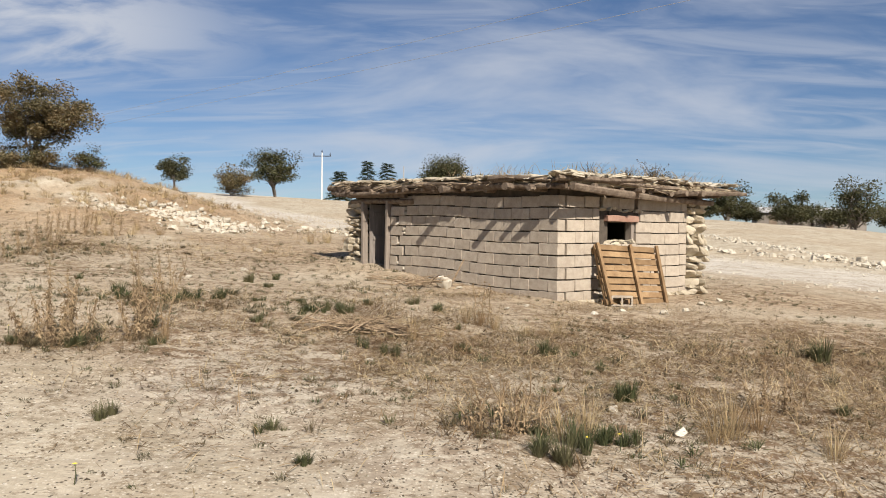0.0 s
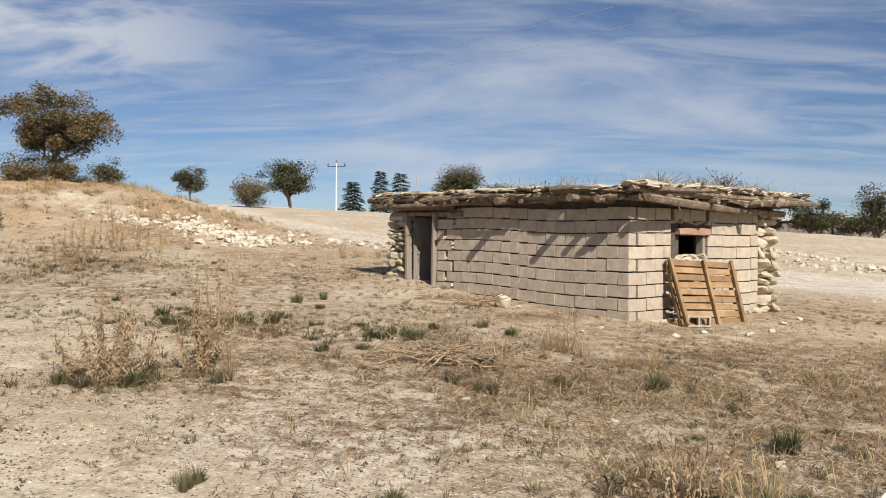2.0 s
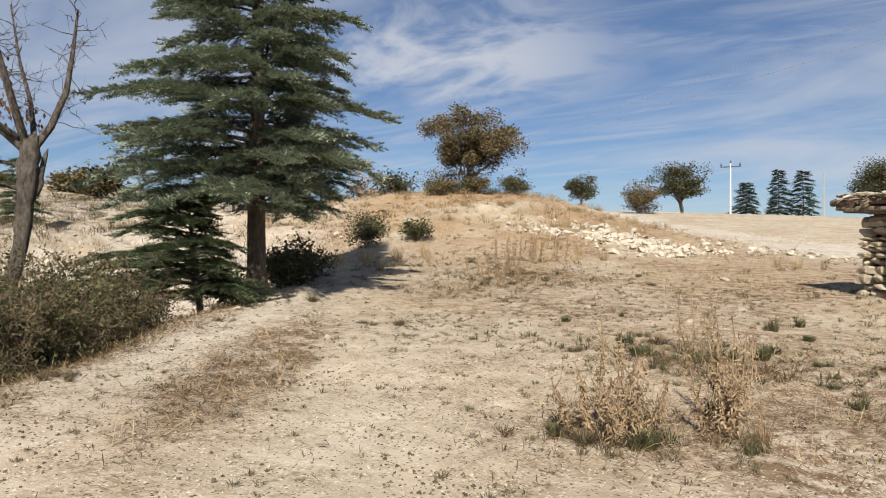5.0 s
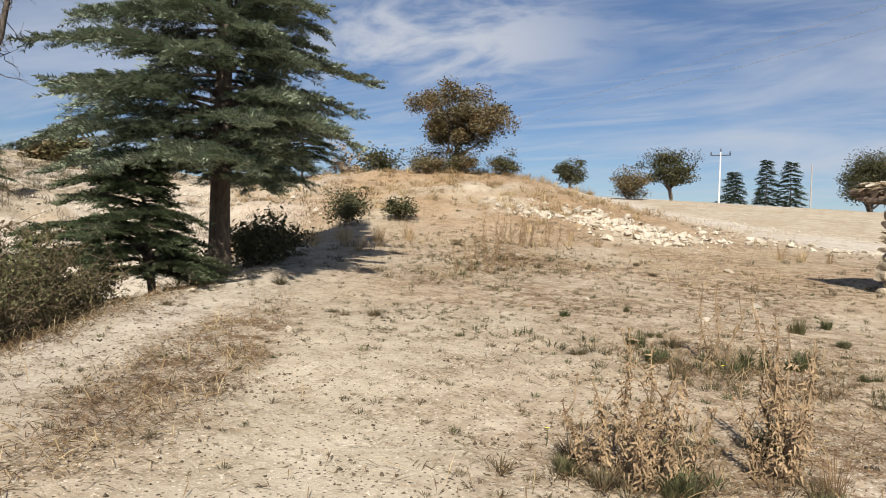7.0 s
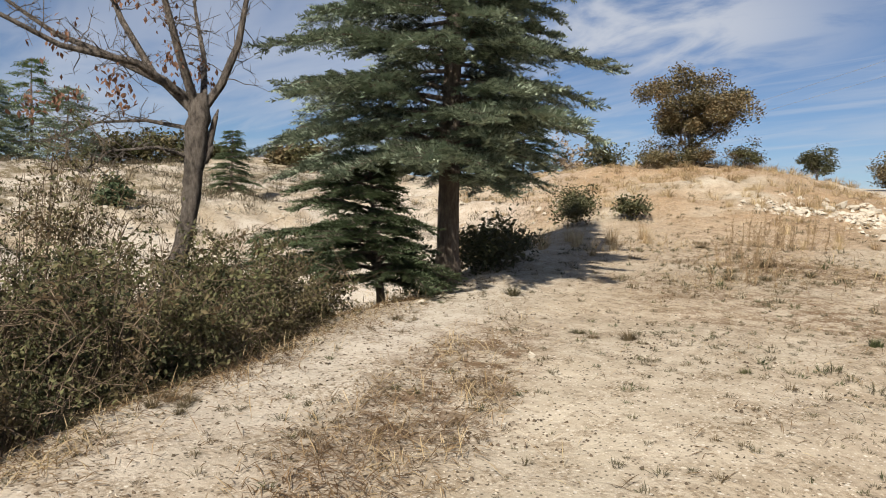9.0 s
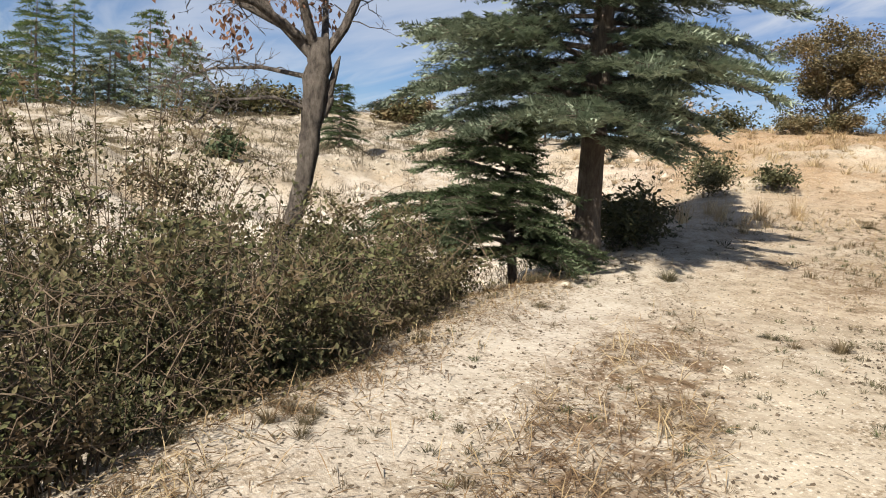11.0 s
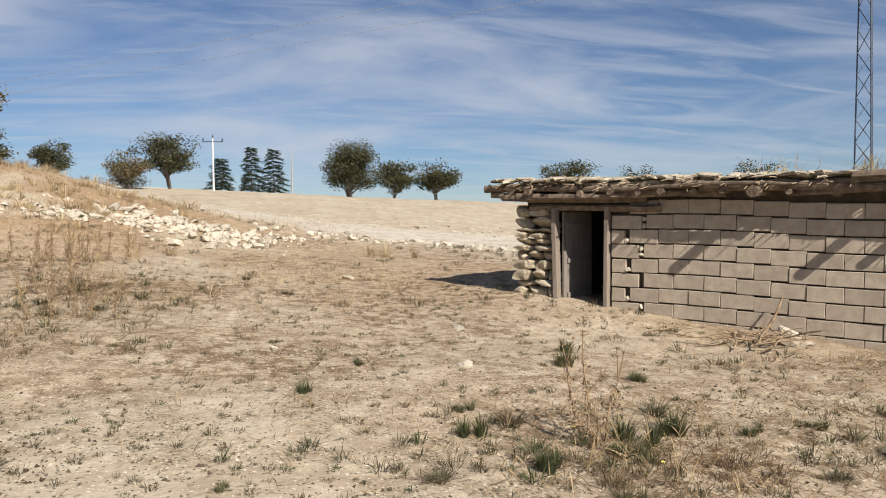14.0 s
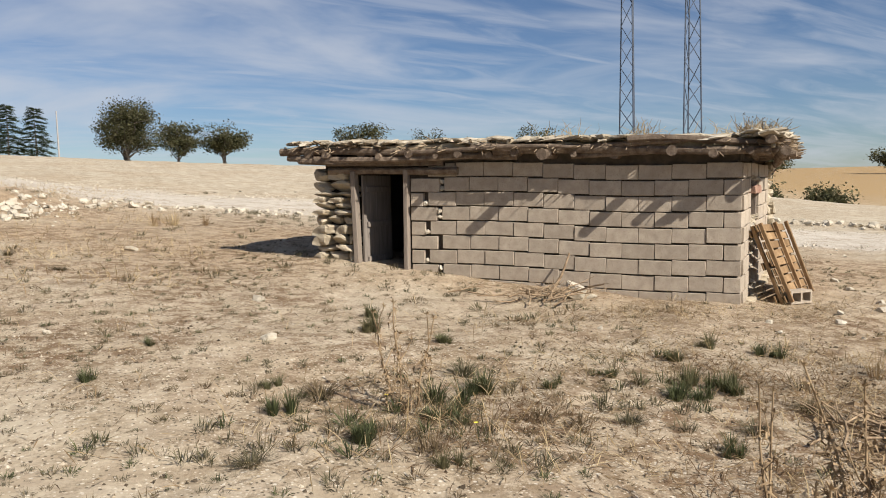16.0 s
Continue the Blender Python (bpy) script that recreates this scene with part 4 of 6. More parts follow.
for k in range(14):
    a, d = 71.5 + 20 * (k / 13) + (k % 3) * 0.6, 46 + 9 * ((k * 7) % 5) / 4
    x, y = -3.7 - d * math.sin(radians(a)), 3.7 + d * math.cos(radians(a))
    cedar("pine_tree", x, y, 4.2 + 2.6 * ((k * 5) % 7) / 6, 2.0, 0.5, "green pine in the plantation on the hilltop", 40 + k, 44, 10, 9, 0.75, group="pines on the hilltop", material=M_PINE if k % 3 else M_NEEDLE, uneven=0.35)

broad_tree("oak_tree", -17.3, 30.0, 3.9, 5.3, 0.6, 0.075, 26000, M_OAK, "brownish oak on top of the earth mound", 6, 3, 0.15, skew=0.2, flat=1.1, ball_crown=False)
for k, (x, y, h, w) in enumerate(((-18.4, 29.4, 1.5, 2.0), (-16.6, 29.4, 0.9, 1.6), (-15.4, 30.5, 1.1, 1.6), (-17.6, 28.6, 0.8, 1.8), (-17.0, 29.6, 1.2, 1.8))):
    broad_tree("bush", x, y, h, w, 0.05, 0.06, 2600, M_OAK if k % 2 else M_SHRUB, "scrubby bush around the foot of the oak", 60 + k, 3, 0.3, "bushes under the oak", category="bush")
broad_tree("oak_tree", -22.0, 57.3, 3.0, 3.4, 0.9, 0.11, 4800, M_GREEN, "small round oak on the skyline", 11, 2, 0.22)
broad_tree("bush", -17.6, 57.5, 2.4, 3.2, 0.2, 0.11, 4800, M_OAK, "low brown-green bush beside the road", 12, 3, 0.26, category="bush")
broad_tree("oak_tree", -16.4, 65.5, 4.5, 5.2, 1.0, 0.12, 10000, M_GREEN, "round dark oak on the skyline", 13, 2, 0.2)
broad_tree("oak_tree", -2.1, 79.5, 6.0, 7.2, 0.45, 0.14, 18000, M_GREEN, "broad dark green tree beyond the road", 14, 2, 0.24)
broad_tree("oak_tree", 2.2, 80.5, 4.2, 5.0, 0.35, 0.14, 7500, M_GREEN, "lower olive-green tree beyond the road", 15, 2, 0.26)
broad_tree("oak_tree", 6.4, 79.7, 4.3, 5.0, 0.9, 0.14, 9000, M_GREEN, "round green tree on the plain", 16, 2, 0.22)
broad_tree("oak_tree", 19.0, 77.0, 4.8, 6.5, 0.8, 0.14, 9000, M_GREEN, "wide tree behind the hut", 17, 2, 0.22)
for k, (x, y, h, w) in enumerate(((29.5, 85.0, 5.6, 4.8), (35.5, 83.0, 4.4, 5.4), (41.0, 80.0, 6.4, 6.4), (47.0, 84.0, 4.5, 5.0), (32.5, 88.0, 2.8, 5.0), (38.2, 88.0, 3.0, 6.0), (44.0, 90.0, 3.2, 6.5), (26.5, 86.0, 2.6, 4.5))):
    broad_tree("oak_tree", x, y, h, w, 0.7, 0.17, 6000, M_GREEN, "dark tree in the row beyond the bank", 80 + k, 2, 0.23, "trees beyond the bank")
for k, (x, y, h, w) in enumerate(((50.0, 56.0, 2.4, 4.6), (57.5, 55.0, 2.5, 5.2))):
    broad_tree("bush", x, y, h, w, 0.1, 0.22, 3500, M_GREEN, "dense dark bush at the field's edge", 95 + k, 4, 0.36, "bushes at the field's edge", category="bush")
for k, (x, y, h, w) in enumerate(((105, 122, 8, 11), (92, 125, 5, 8), (135, 130, 5, 9), (150, 112, 6, 9), (84, 130, 4, 7))):
    broad_tree("oak_tree", x, y, h, w, 1.0, 0.4, 2500, M_GREEN, "tree far across the fields", 110 + k, 2, 0.26, "trees across the fields")
for k, (a, d, h, w, mat) in enumerate(((33.3, 36, 1.9, 2.6, M_GREEN), (36.0, 34, 2.4, 2.0, M_TWIG), (43.0, 17.5, 1.2, 1.2, M_TWIG), (55.0, 46, 2.2, 3.2, M_SHRUB), (57.0, 48, 1.4, 2.2, M_OAK), (68.5, 24, 1.0, 1.1, M_DARKNEEDLE), (30.5, 46, 2.0, 2.4, M_SHRUB), (65.0, 50, 1.9, 5.0, M_THORN), (67.2, 51, 2.3, 4.6, M_THORN), (69.3, 50, 2.2, 4.0, M_THORN), (62.0, 50, 1.0, 3.4, M_THORN))):
    x, y = -3.7 - d * math.sin(radians(a)), 3.7 + d * math.cos(radians(a))
    broad_tree("bush", x, y, h, w, 0.15, 0.12 if d < 40 else 0.2, 700 if mat is M_TWIG else 2000, mat, "scrub bush on the slope beyond the gully", 130 + k, 4, 0.3, category="bush")
for k, (x, y, h, w) in enumerate(((-13.6, 15.6, 0.9, 1.4), (-12.1, 13.2, 0.9, 1.2), (-15.4, 20.2, 1.0, 1.5), (-13.5, 20.0, 0.7, 1.0), (-12.8, 12.4, 0.9, 1.3), (-11.75, 12.9, 1.1, 1.4), (-11.3, 12.2, 0.8, 1.2), (-14.2, 18.6, 0.9, 1.2))):
    broad_tree("bush", x, y, h, w, 0.1, 0.06, 1400, M_GREEN, "small dark bush on the brink of the gully", 150 + k, 4, 0.3, category="bush")


# ---- the bare tree and the thorn bushes by the gully ----
def bare_tree():
    x, y = -12.0, 7.87
    rnd, nrm = random.Random(17), np.random.RandomState(17)
    z0 = land_at(x, y) - 0.1
    tree = thing("bare_tree", (x, y, z0), "nearly leafless tree with a few brown withered leaves", "tree")
    right, ahead = np.array([0.454, 0.891, 0]), np.array([-0.891, 0.454, 0])
    wood, small = Geo(), Geo()

    def at(r, z, f=0.0):
        return 1.08 * (right * r + ahead * f) + np.array([0, 0, 1.717 + 1.08 * (z - 1.717) - z0])

    def bough(pts, radii, sides=8):
        wood.tube([at(*p) for p in pts], radii, sides)
        return [at(*p) for p in pts]

    bole = np.array([(-0.49, z0 - 0.15), (-0.44, -0.02), (-0.34, 0.58), (-0.16, 1.19), (-0.03, 1.72), (0.0, 2.19), (0.04, 2.69), (0.07, 3.12)])
    girth = (0.15, 0.13, 0.112, 0.102, 0.098, 0.113, 0.136, 0.098)
    q = np.linspace(0, 7, 46)
    r, z = np.interp(q, range(8), bole[:, 0]) + nrm.normal(0, 0.006, 46), np.interp(q, range(8), bole[:, 1])
    wood.tube(right * r[:, None] + ahead * nrm.normal(0, 0.006, 46)[:, None] + np.array([0, 0, 1.0]) * (z - z0)[:, None], np.interp(q, range(8), girth) * nrm.uniform(0.9, 1.1, 46), 13)
    bough([(0.02, 2.3), (0.16, 2.5), (0.22, 2.78), (0.25, 2.88)], [0.06, 0.045, 0.03, 0.008])
    bough([(0.10, 2.3), (0.17, 2.45), (0.20, 2.5)], [0.06, 0.045, 0.012])
    limbs = [
        bough([(0.05, 2.8), (0.28, 3.15), (0.45, 3.6), (0.53, 4.1, 0.1), (0.60, 4.7, 0.15)], [0.06, 0.05, 0.042, 0.03, 0.014], 7),
        bough([(0.02, 2.85), (-0.3, 3.15, 0.1), (-0.8, 3.38, 0.25), (-1.4, 3.6, 0.3), (-2.3, 4.2, 0.4)], [0.075, 0.06, 0.045, 0.03, 0.01], 7),
        bough([(-0.1, 3.0), (-0.55, 3.25, -0.3), (-1.2, 3.3, -0.6), (-2.0, 3.65, -0.8), (-2.7, 3.75, -1.0)], [0.055, 0.045, 0.032, 0.02, 0.008], 6),
        bough([(0.0, 2.95), (-0.15, 3.4, -0.2), (-0.32, 4.0, -0.3), (-0.7, 4.8, -0.4)], [0.06, 0.048, 0.035, 0.012], 6),
        bough([(-0.4, 3.2, 0.1), (-0.75, 3.8, 0.3), (-1.0, 4.4, 0.5), (-1.3, 5.2, 0.5)], [0.045, 0.036, 0.024, 0.01], 6),
        bough([(-0.02, 2.35), (-0.35, 2.42, -0.2), (-0.8, 2.35, -0.3), (-1.05, 2.1, -0.35)], [0.028, 0.02, 0.013, 0.006], 5),
        bough([(0.0, 2.65), (-0.5, 2.75, 0.3), (-1.0, 2.72, 0.5), (-1.5, 2.5, 0.6)], [0.03, 0.022, 0.014, 0.006], 5),
        bough([(0.1, 3.0), (0.1, 3.5, 0.5), (0.0, 4.1, 0.9), (-0.1, 4.9, 1.1)], [0.045, 0.034, 0.022, 0.009], 6),
    ]
    ends = []
    for pts in limbs:
        pts = np.array(pts)
        for _ in range(30):
            t = rnd.uniform(0.25, 1.0)
            p = np.array([np.interp(t, np.linspace(0, 1, len(pts)), pts[:, i]) for i in range(3)])
            way = nrm.normal(0, 1, 3) * (1, 1, 0.7) + (0, 0, 0.35)
            q = p + way / np.linalg.norm(way) * rnd.uniform(0.15, 0.6)
            mid = (p + q) / 2 + nrm.normal(0, 0.04, 3)
            small.tube([p, p * 0.7 + q * 0.3 + nrm.normal(0, 0.02, 3), mid, q], [0.007, 0.006, 0.005, 0.0025], 4)
            for _ in range(3):
                w = nrm.normal(0, 1, 3) + (0, 0, 0.3)
                e = q * 0.6 + mid * 0.4 + w / np.linalg.norm(w) * rnd.uniform(0.08, 0.22)
                small.tube([q * 0.6 + mid * 0.4, e], [0.0035, 0.002], 3)
                ends.append(e)
    part("trunk", wood.mesh("trunk", M_OAKBARK, True), tree)
    tagged(part("twig_mass", small.mesh("twig_mass", M_OAKBARK), tree), kind="stuff")
    leaves = Geo()
    ends = np.array(ends)
    for c in ((-0.85, 3.2, 0.2), (-1.35, 3.55, 0.3), (-1.25, 2.95, 0.1), (-0.25, 3.35, -0.2), (-0.35, 3.9, 0), (-1.6, 2.85, 0.3), (0.05, 3.3, 0.3), (-0.7, 2.95, -0.3), (-0.75, 4.1, 0.2)):
        k = 46
        p = at(*c) + nrm.normal(0, 0.10, (k, 3))
        leaves.stamp(LEAF_V, LEAF_F, p, euler_turns(nrm.uniform(-1.5, 1.5, k), nrm.uniform(0.3, 1.6, k), nrm.uniform(0, 6.3, k)), nrm.uniform(0.05, 0.10, k))
    part("leaves", leaves.mesh("leaves", M_BROWNLEAF), tree, "withered brown leaves")


bare_tree()


def thorn_bush(x, y, high, wide, stems, leaves, seed, label="tangled grey-green thorn bush on the gully's brink", leaf=0.040, material=None, group="thorn bushes"):
    rnd, nrm = random.Random(seed), np.random.RandomState(seed)
    bush = thing("thorn_bush", (x, y, land_at(x, y) - 0.05), label, "bush", group)
    wood, crown = Geo(), Geo()
    spots, ways = [], []
    for _ in range(stems):
        a = rnd.uniform(0, 6.3)
        d = np.array([math.cos(a), math.sin(a), 0])
        base = d * wide * 0.30 * math.sqrt(rnd.random())
        reach_by, up = wide * 0.5 * rnd.uniform(0.2, 1.0), high * (0.35 + 0.85 * rnd.random() ** 1.4)
        t = np.linspace(0, 1, 6)
        pts = base + np.outer(t ** 1.3 * reach_by, d) + np.outer(up * np.sin(t * rnd.uniform(1.3, 2.3)) , (0, 0, 1)) + nrm.normal(0, 0.03, (6, 3)) * t[:, None]
        wood.tube(pts, np.linspace(0.008, 0.002, 6), 3)
        leafy_share = rnd.choice((0.1, 0.6, 1.2, 1.9))
        for _ in range(7):
            s = 1 - 0.78 * rnd.random() ** 1.5
            p = np.array([np.interp(s, t, pts[:, i]) for i in range(3)])
            w = nrm.normal(0, 1, 3) * (1, 1, 0.6) + (0, 0, 0.25)
            w *= rnd.uniform(0.12, 0.42) / np.linalg.norm(w)
            q = p + w
            wood.tube([p, p + w * 0.5 + nrm.normal(0, 0.015, 3), q], [0.0035, 0.003, 0.0015], 3)
            k = int(leaves / (stems * 7) * leafy_share)
            s2 = nrm.uniform(0, 1, (k, 1))
            spots.append(p + w * s2 + nrm.normal(0, 0.028, (k, 3)))
    tagged(part("branchwork", wood.mesh("branchwork", M_BRIER), bush), kind="stuff")
    spots = np.concatenate(spots)
    k = len(spots)
    crown.stamp(LEAF_V, LEAF_F, spots, euler_turns(nrm.uniform(-1.2, 1.2, k), nrm.uniform(-1.2, 1.2, k), nrm.uniform(0, 6.3, k)), leaf * nrm.uniform(0.5, 1.4, k))
    part("crown", crown.mesh("crown", material or M_SHRUB), bush)
    return bush


THORNS = ((-9.9, 5.2, 1.6, 2.1), (-9.2, 5.9, 0.9, 1.4), (-10.6, 6.8, 1.45, 2.1), (-10.5, 7.8, 0.95, 1.6), (-9.0, 4.4, 1.5, 1.8), (-11.7, 5.9, 2.7, 2.4), (-10.3, 4.1, 2.1, 2.2), (-8.6, 3.5, 1.3, 1.6), (-10.9, 8.5, 0.7, 1.1), (-12.2, 7.4, 1.4, 1.9),
          (-8.85, 5.6, 0.75, 0.9), (-8.45, 4.9, 0.8, 0.95), (-8.1, 4.2, 0.8, 0.95), (-7.9, 3.5, 0.8, 1.0), (-9.45, 6.7, 0.75, 0.9), (-9.95, 7.5, 0.65, 0.9), (-10.2, 6.0, 1.2, 1.5), (-10.9, 5.9, 1.9, 1.7))
for k, (x, y, h, w) in enumerate(THORNS):
    thorn_bush(x, y, h * 1.05, w, int(40 * w), int(4300 * w), 200 + k, leaf=0.048 if k < 10 else 0.036, material=M_THORN if k % 3 == 0 else M_SHRUB)


# ---- weeds, tufts and dead plants ----
def blade_tuft(seed, count, high, spread, width=0.006, droop=0.5):
    """Curved blades from one root: quads."""
    nrm = np.random.RandomState(seed)
    a = nrm.uniform(0, 6.3, count)
    d = np.stack([np.cos(a), np.sin(a), 0 * a], -1)
    side = np.stack([-np.sin(a), np.cos(a), 0 * a], -1) * (width / 2 * nrm.uniform(0.6, 1.3, count))[:, None]
    base = d * (spread * 0.35 * np.sqrt(nrm.uniform(0, 1, count)))[:, None]
    h = high * nrm.uniform(0.4, 1.1, count)
    reach_by = spread * nrm.uniform(0.15, 1.0, count)
    rows = []
    for t, w in ((0, 1.0), (0.5, 0.85), (1.0, 0.25)):
        p = base + d * (reach_by * t ** 1.5)[:, None] + np.outer(h * (t - droop * 0.5 * t * t), (0, 0, 1))
        rows.append(np.stack([p - side * w, p + side * w], 1))
    v = np.concatenate(rows, 1)
    f = np.array([(0, 1, 3, 2), (2, 3, 5, 4)])
    return v.reshape(-1, 3), (f[None] + (np.arange(count) * 6)[:, None, None]).reshape(-1, 4)


def tuft_mesh(name, seed, count, high, spread, material, width=0.006, droop=0.5):
    v, f = blade_tuft(seed, count, high, spread, width, droop)
    return np_mesh(name, v, f, material)


def ragged_tuft(name, seed, roots, count, high, spread, material, width):
    """A tuft grown together from several uneven roots."""
    nrm = np.random.RandomState(seed)
    g = Geo()
    for k in range(roots):
        size = nrm.uniform(0.5, 1.2)
        v, f = blade_tuft(seed * 10 + k, int(count * size), high * size, spread * size, width, nrm.uniform(0.2, 0.8))
        g.add(v + (nrm.normal(0, 0.05), nrm.normal(0, 0.045), 0), f)
    return g.mesh(name, material)


TUFTS = [ragged_tuft("blades", 300 + k, 4 + k % 3, 85, 0.17, 0.085, M_TUFT, 0.0052) for k in range(5)]
DRY_TUFTS = [tuft_mesh("blades", 310 + k, 75, 0.26, 0.17, M_STRAW, 0.0034, 0.35) for k in range(4)]
GREY_TUFTS = [tuft_mesh("blades", 320 + k, 200, 0.12, 0.15, M_GREYWEED, 0.0042, 0.5) for k in range(4)]


def tuft(name, meshes, x, y, size, k, label, group):
    ob = new(name, meshes[k % len(meshes)])
    ob.matrix_world = pose(x, y, land_at(x, y) - 0.012, 0, 0, 77 * k) @ Matrix.Diagonal((size, size * (0.75 + 0.4 * ((k * 11) % 5) / 5), size * (0.75 + 0.45 * ((k * 13) % 7) / 7), 1))
    return tagged(ob, label, "grass", group)


GREEN_AT = ((-1.25, 4.72, 1.0), (-2.31, 4.82, 0.8), (-0.07, 7.8, 0.8), (0.84, 7.8, 1.3), (1.23, 6.1, 1.2), (1.28, 7.05, 0.9), (-0.34, 10.2, 1.1), (-1.95, 9.4, 1.3), (-1.55, 9.55, 1.0), (3.8, 8.4, 1.5),
            (0.75, 4.75, 1.5), (0.5, 4.55, 1.3), (0.95, 4.9, 1.2), (0.45, 5.0, 1.0), (2.95, 6.1, 0.8), (-1.0, 7.5, 1.0), (-0.75, 7.3, 0.9), (0.75, 6.25, 0.5), (1.8, 6.6, 0.6), (-0.95, 4.15, 0.6),
            (-3.55, 9.85, 1.6), (-3.75, 9.55, 0.9), (-4.25, 9.3, 0.9), (-4.6, 9.9, 1.0), (-3.3, 9.9, 1.1), (-4.0, 8.9, 0.8), (-2.75, 9.9, 0.7), (-2.9, 11.2, 0.9), (-4.55, 10.4, 0.8), (-3.4, 11.7, 1.0),
            (-1.75, 9.7, 1.2), (-1.55, 9.45, 1.0), (-1.3, 10.3, 0.9), (-0.75, 10.5, 1.1), (-3.55, 6.7, 1.1), (-2.95, 7.05, 1.0), (-3.3, 7.6, 1.2), (-4.1, 6.75, 0.8), (-2.4, 8.6, 0.8), (-5.6, 10.8, 0.7),
            (-6.0, 9.1, 0.55), (-5.2, 11.7, 0.6), (-2.2, 10.0, 0.8), (-0.1, 9.0, 0.6), (-3.1, 12.4, 0.8))
for k, (x, y, s) in enumerate(GREEN_AT):
    tuft("grass_tuft", TUFTS, x, y, s, k, "dark green grass tuft on dusty soil", "green tufts")
DRY_AT = ((0.17, 9.3, 1.5), (0.35, 9.1, 1.2), (0.0, 9.45, 1.1), (1.85, 5.35, 1.7), (1.7, 5.2, 1.3), (2.1, 5.5, 1.3), (0.35, 5.1, 1.5), (0.62, 4.95, 1.6), (0.8, 5.1, 1.2), (-0.6, 8.2, 1.2), (-0.3, 8.5, 1.1), (-0.8, 8.7, 1.0),
          (1.1, 9.0, 1.1), (0.7, 8.8, 1.0), (-12.1, 14.6, 1.6), (-12.5, 15.2, 1.8), (-12.0, 15.5, 1.6), (-11.7, 16.2, 1.5), (-12.8, 16.4, 1.6), (-8.7, 19.6, 1.6), (-9.2, 19.2, 1.5), (-8.2, 20.2, 1.6), (-9.0, 20.6, 1.6), (-4.4, 21.5, 1.6), (-4.0, 22.0, 1.7), (-3.4, 21.6, 1.4),
          (-11.6, 23.0, 1.8), (-12.2, 22.4, 1.7), (-11.2, 24.4, 2.0), (-10.7, 24.0, 1.6), (-2.9, 7.2, 1.1), (2.4, 5.0, 1.3), (-11.9, 16.6, 2.0), (-12.3, 16.0, 1.8), (-11.5, 17.2, 1.8), (-11.2, 15.6, 1.6), (-11.9, 17.8, 1.9), (-11.0, 14.6, 1.4), (-10.9, 25.0, 2.2), (-11.6, 25.4, 2.0), (-10.0, 20.4, 1.8), (-9.7, 21.0, 1.7))
for k, (x, y, s) in enumerate(DRY_AT):
    tuft("dry_grass_tuft", DRY_TUFTS, x, y, s, k, "straw-coloured dry grass tuft", "dry tufts")
GREY_AT = [(-7.6, 9.35, 0.9), (-7.15, 9.45, 1.0), (-7.35, 9.2, 0.7), (-3.2, 10.3, 1.2), (-4.3, 10.1, 1.3), (-4.9, 9.2, 1.0), (-2.6, 9.2, 0.9), (-3.7, 7.3, 1.1), (-4.15, 6.95, 1.3), (-3.9, 6.65, 1.1), (-3.55, 6.85, 1.2), (-3.0, 7.15, 1.0), (-8.3, 13.9, 1.3), (-7.9, 14.2, 1.3), (-8.6, 14.6, 1.4), (-8.4, 15.4, 1.5), (-7.6, 15.0, 1.1), (-2.0, 8.8, 1.0), (-1.3, 9.0, 1.2), (-10.5, 17.5, 1.3), (-6.6, 17.6, 1.2), (-5.9, 16.0, 1.1), (-9.4, 10.6, 1.3), (-10.2, 10.1, 1.4), (-10.8, 10.5, 1.5), (-10.0, 9.3, 1.3)]
for k, (x, y, s) in enumerate(GREY_AT):
    tuft("weed_clump", GREY_TUFTS, x, y, s, k, "grey-brown half-withered weed clump", "withered weeds")


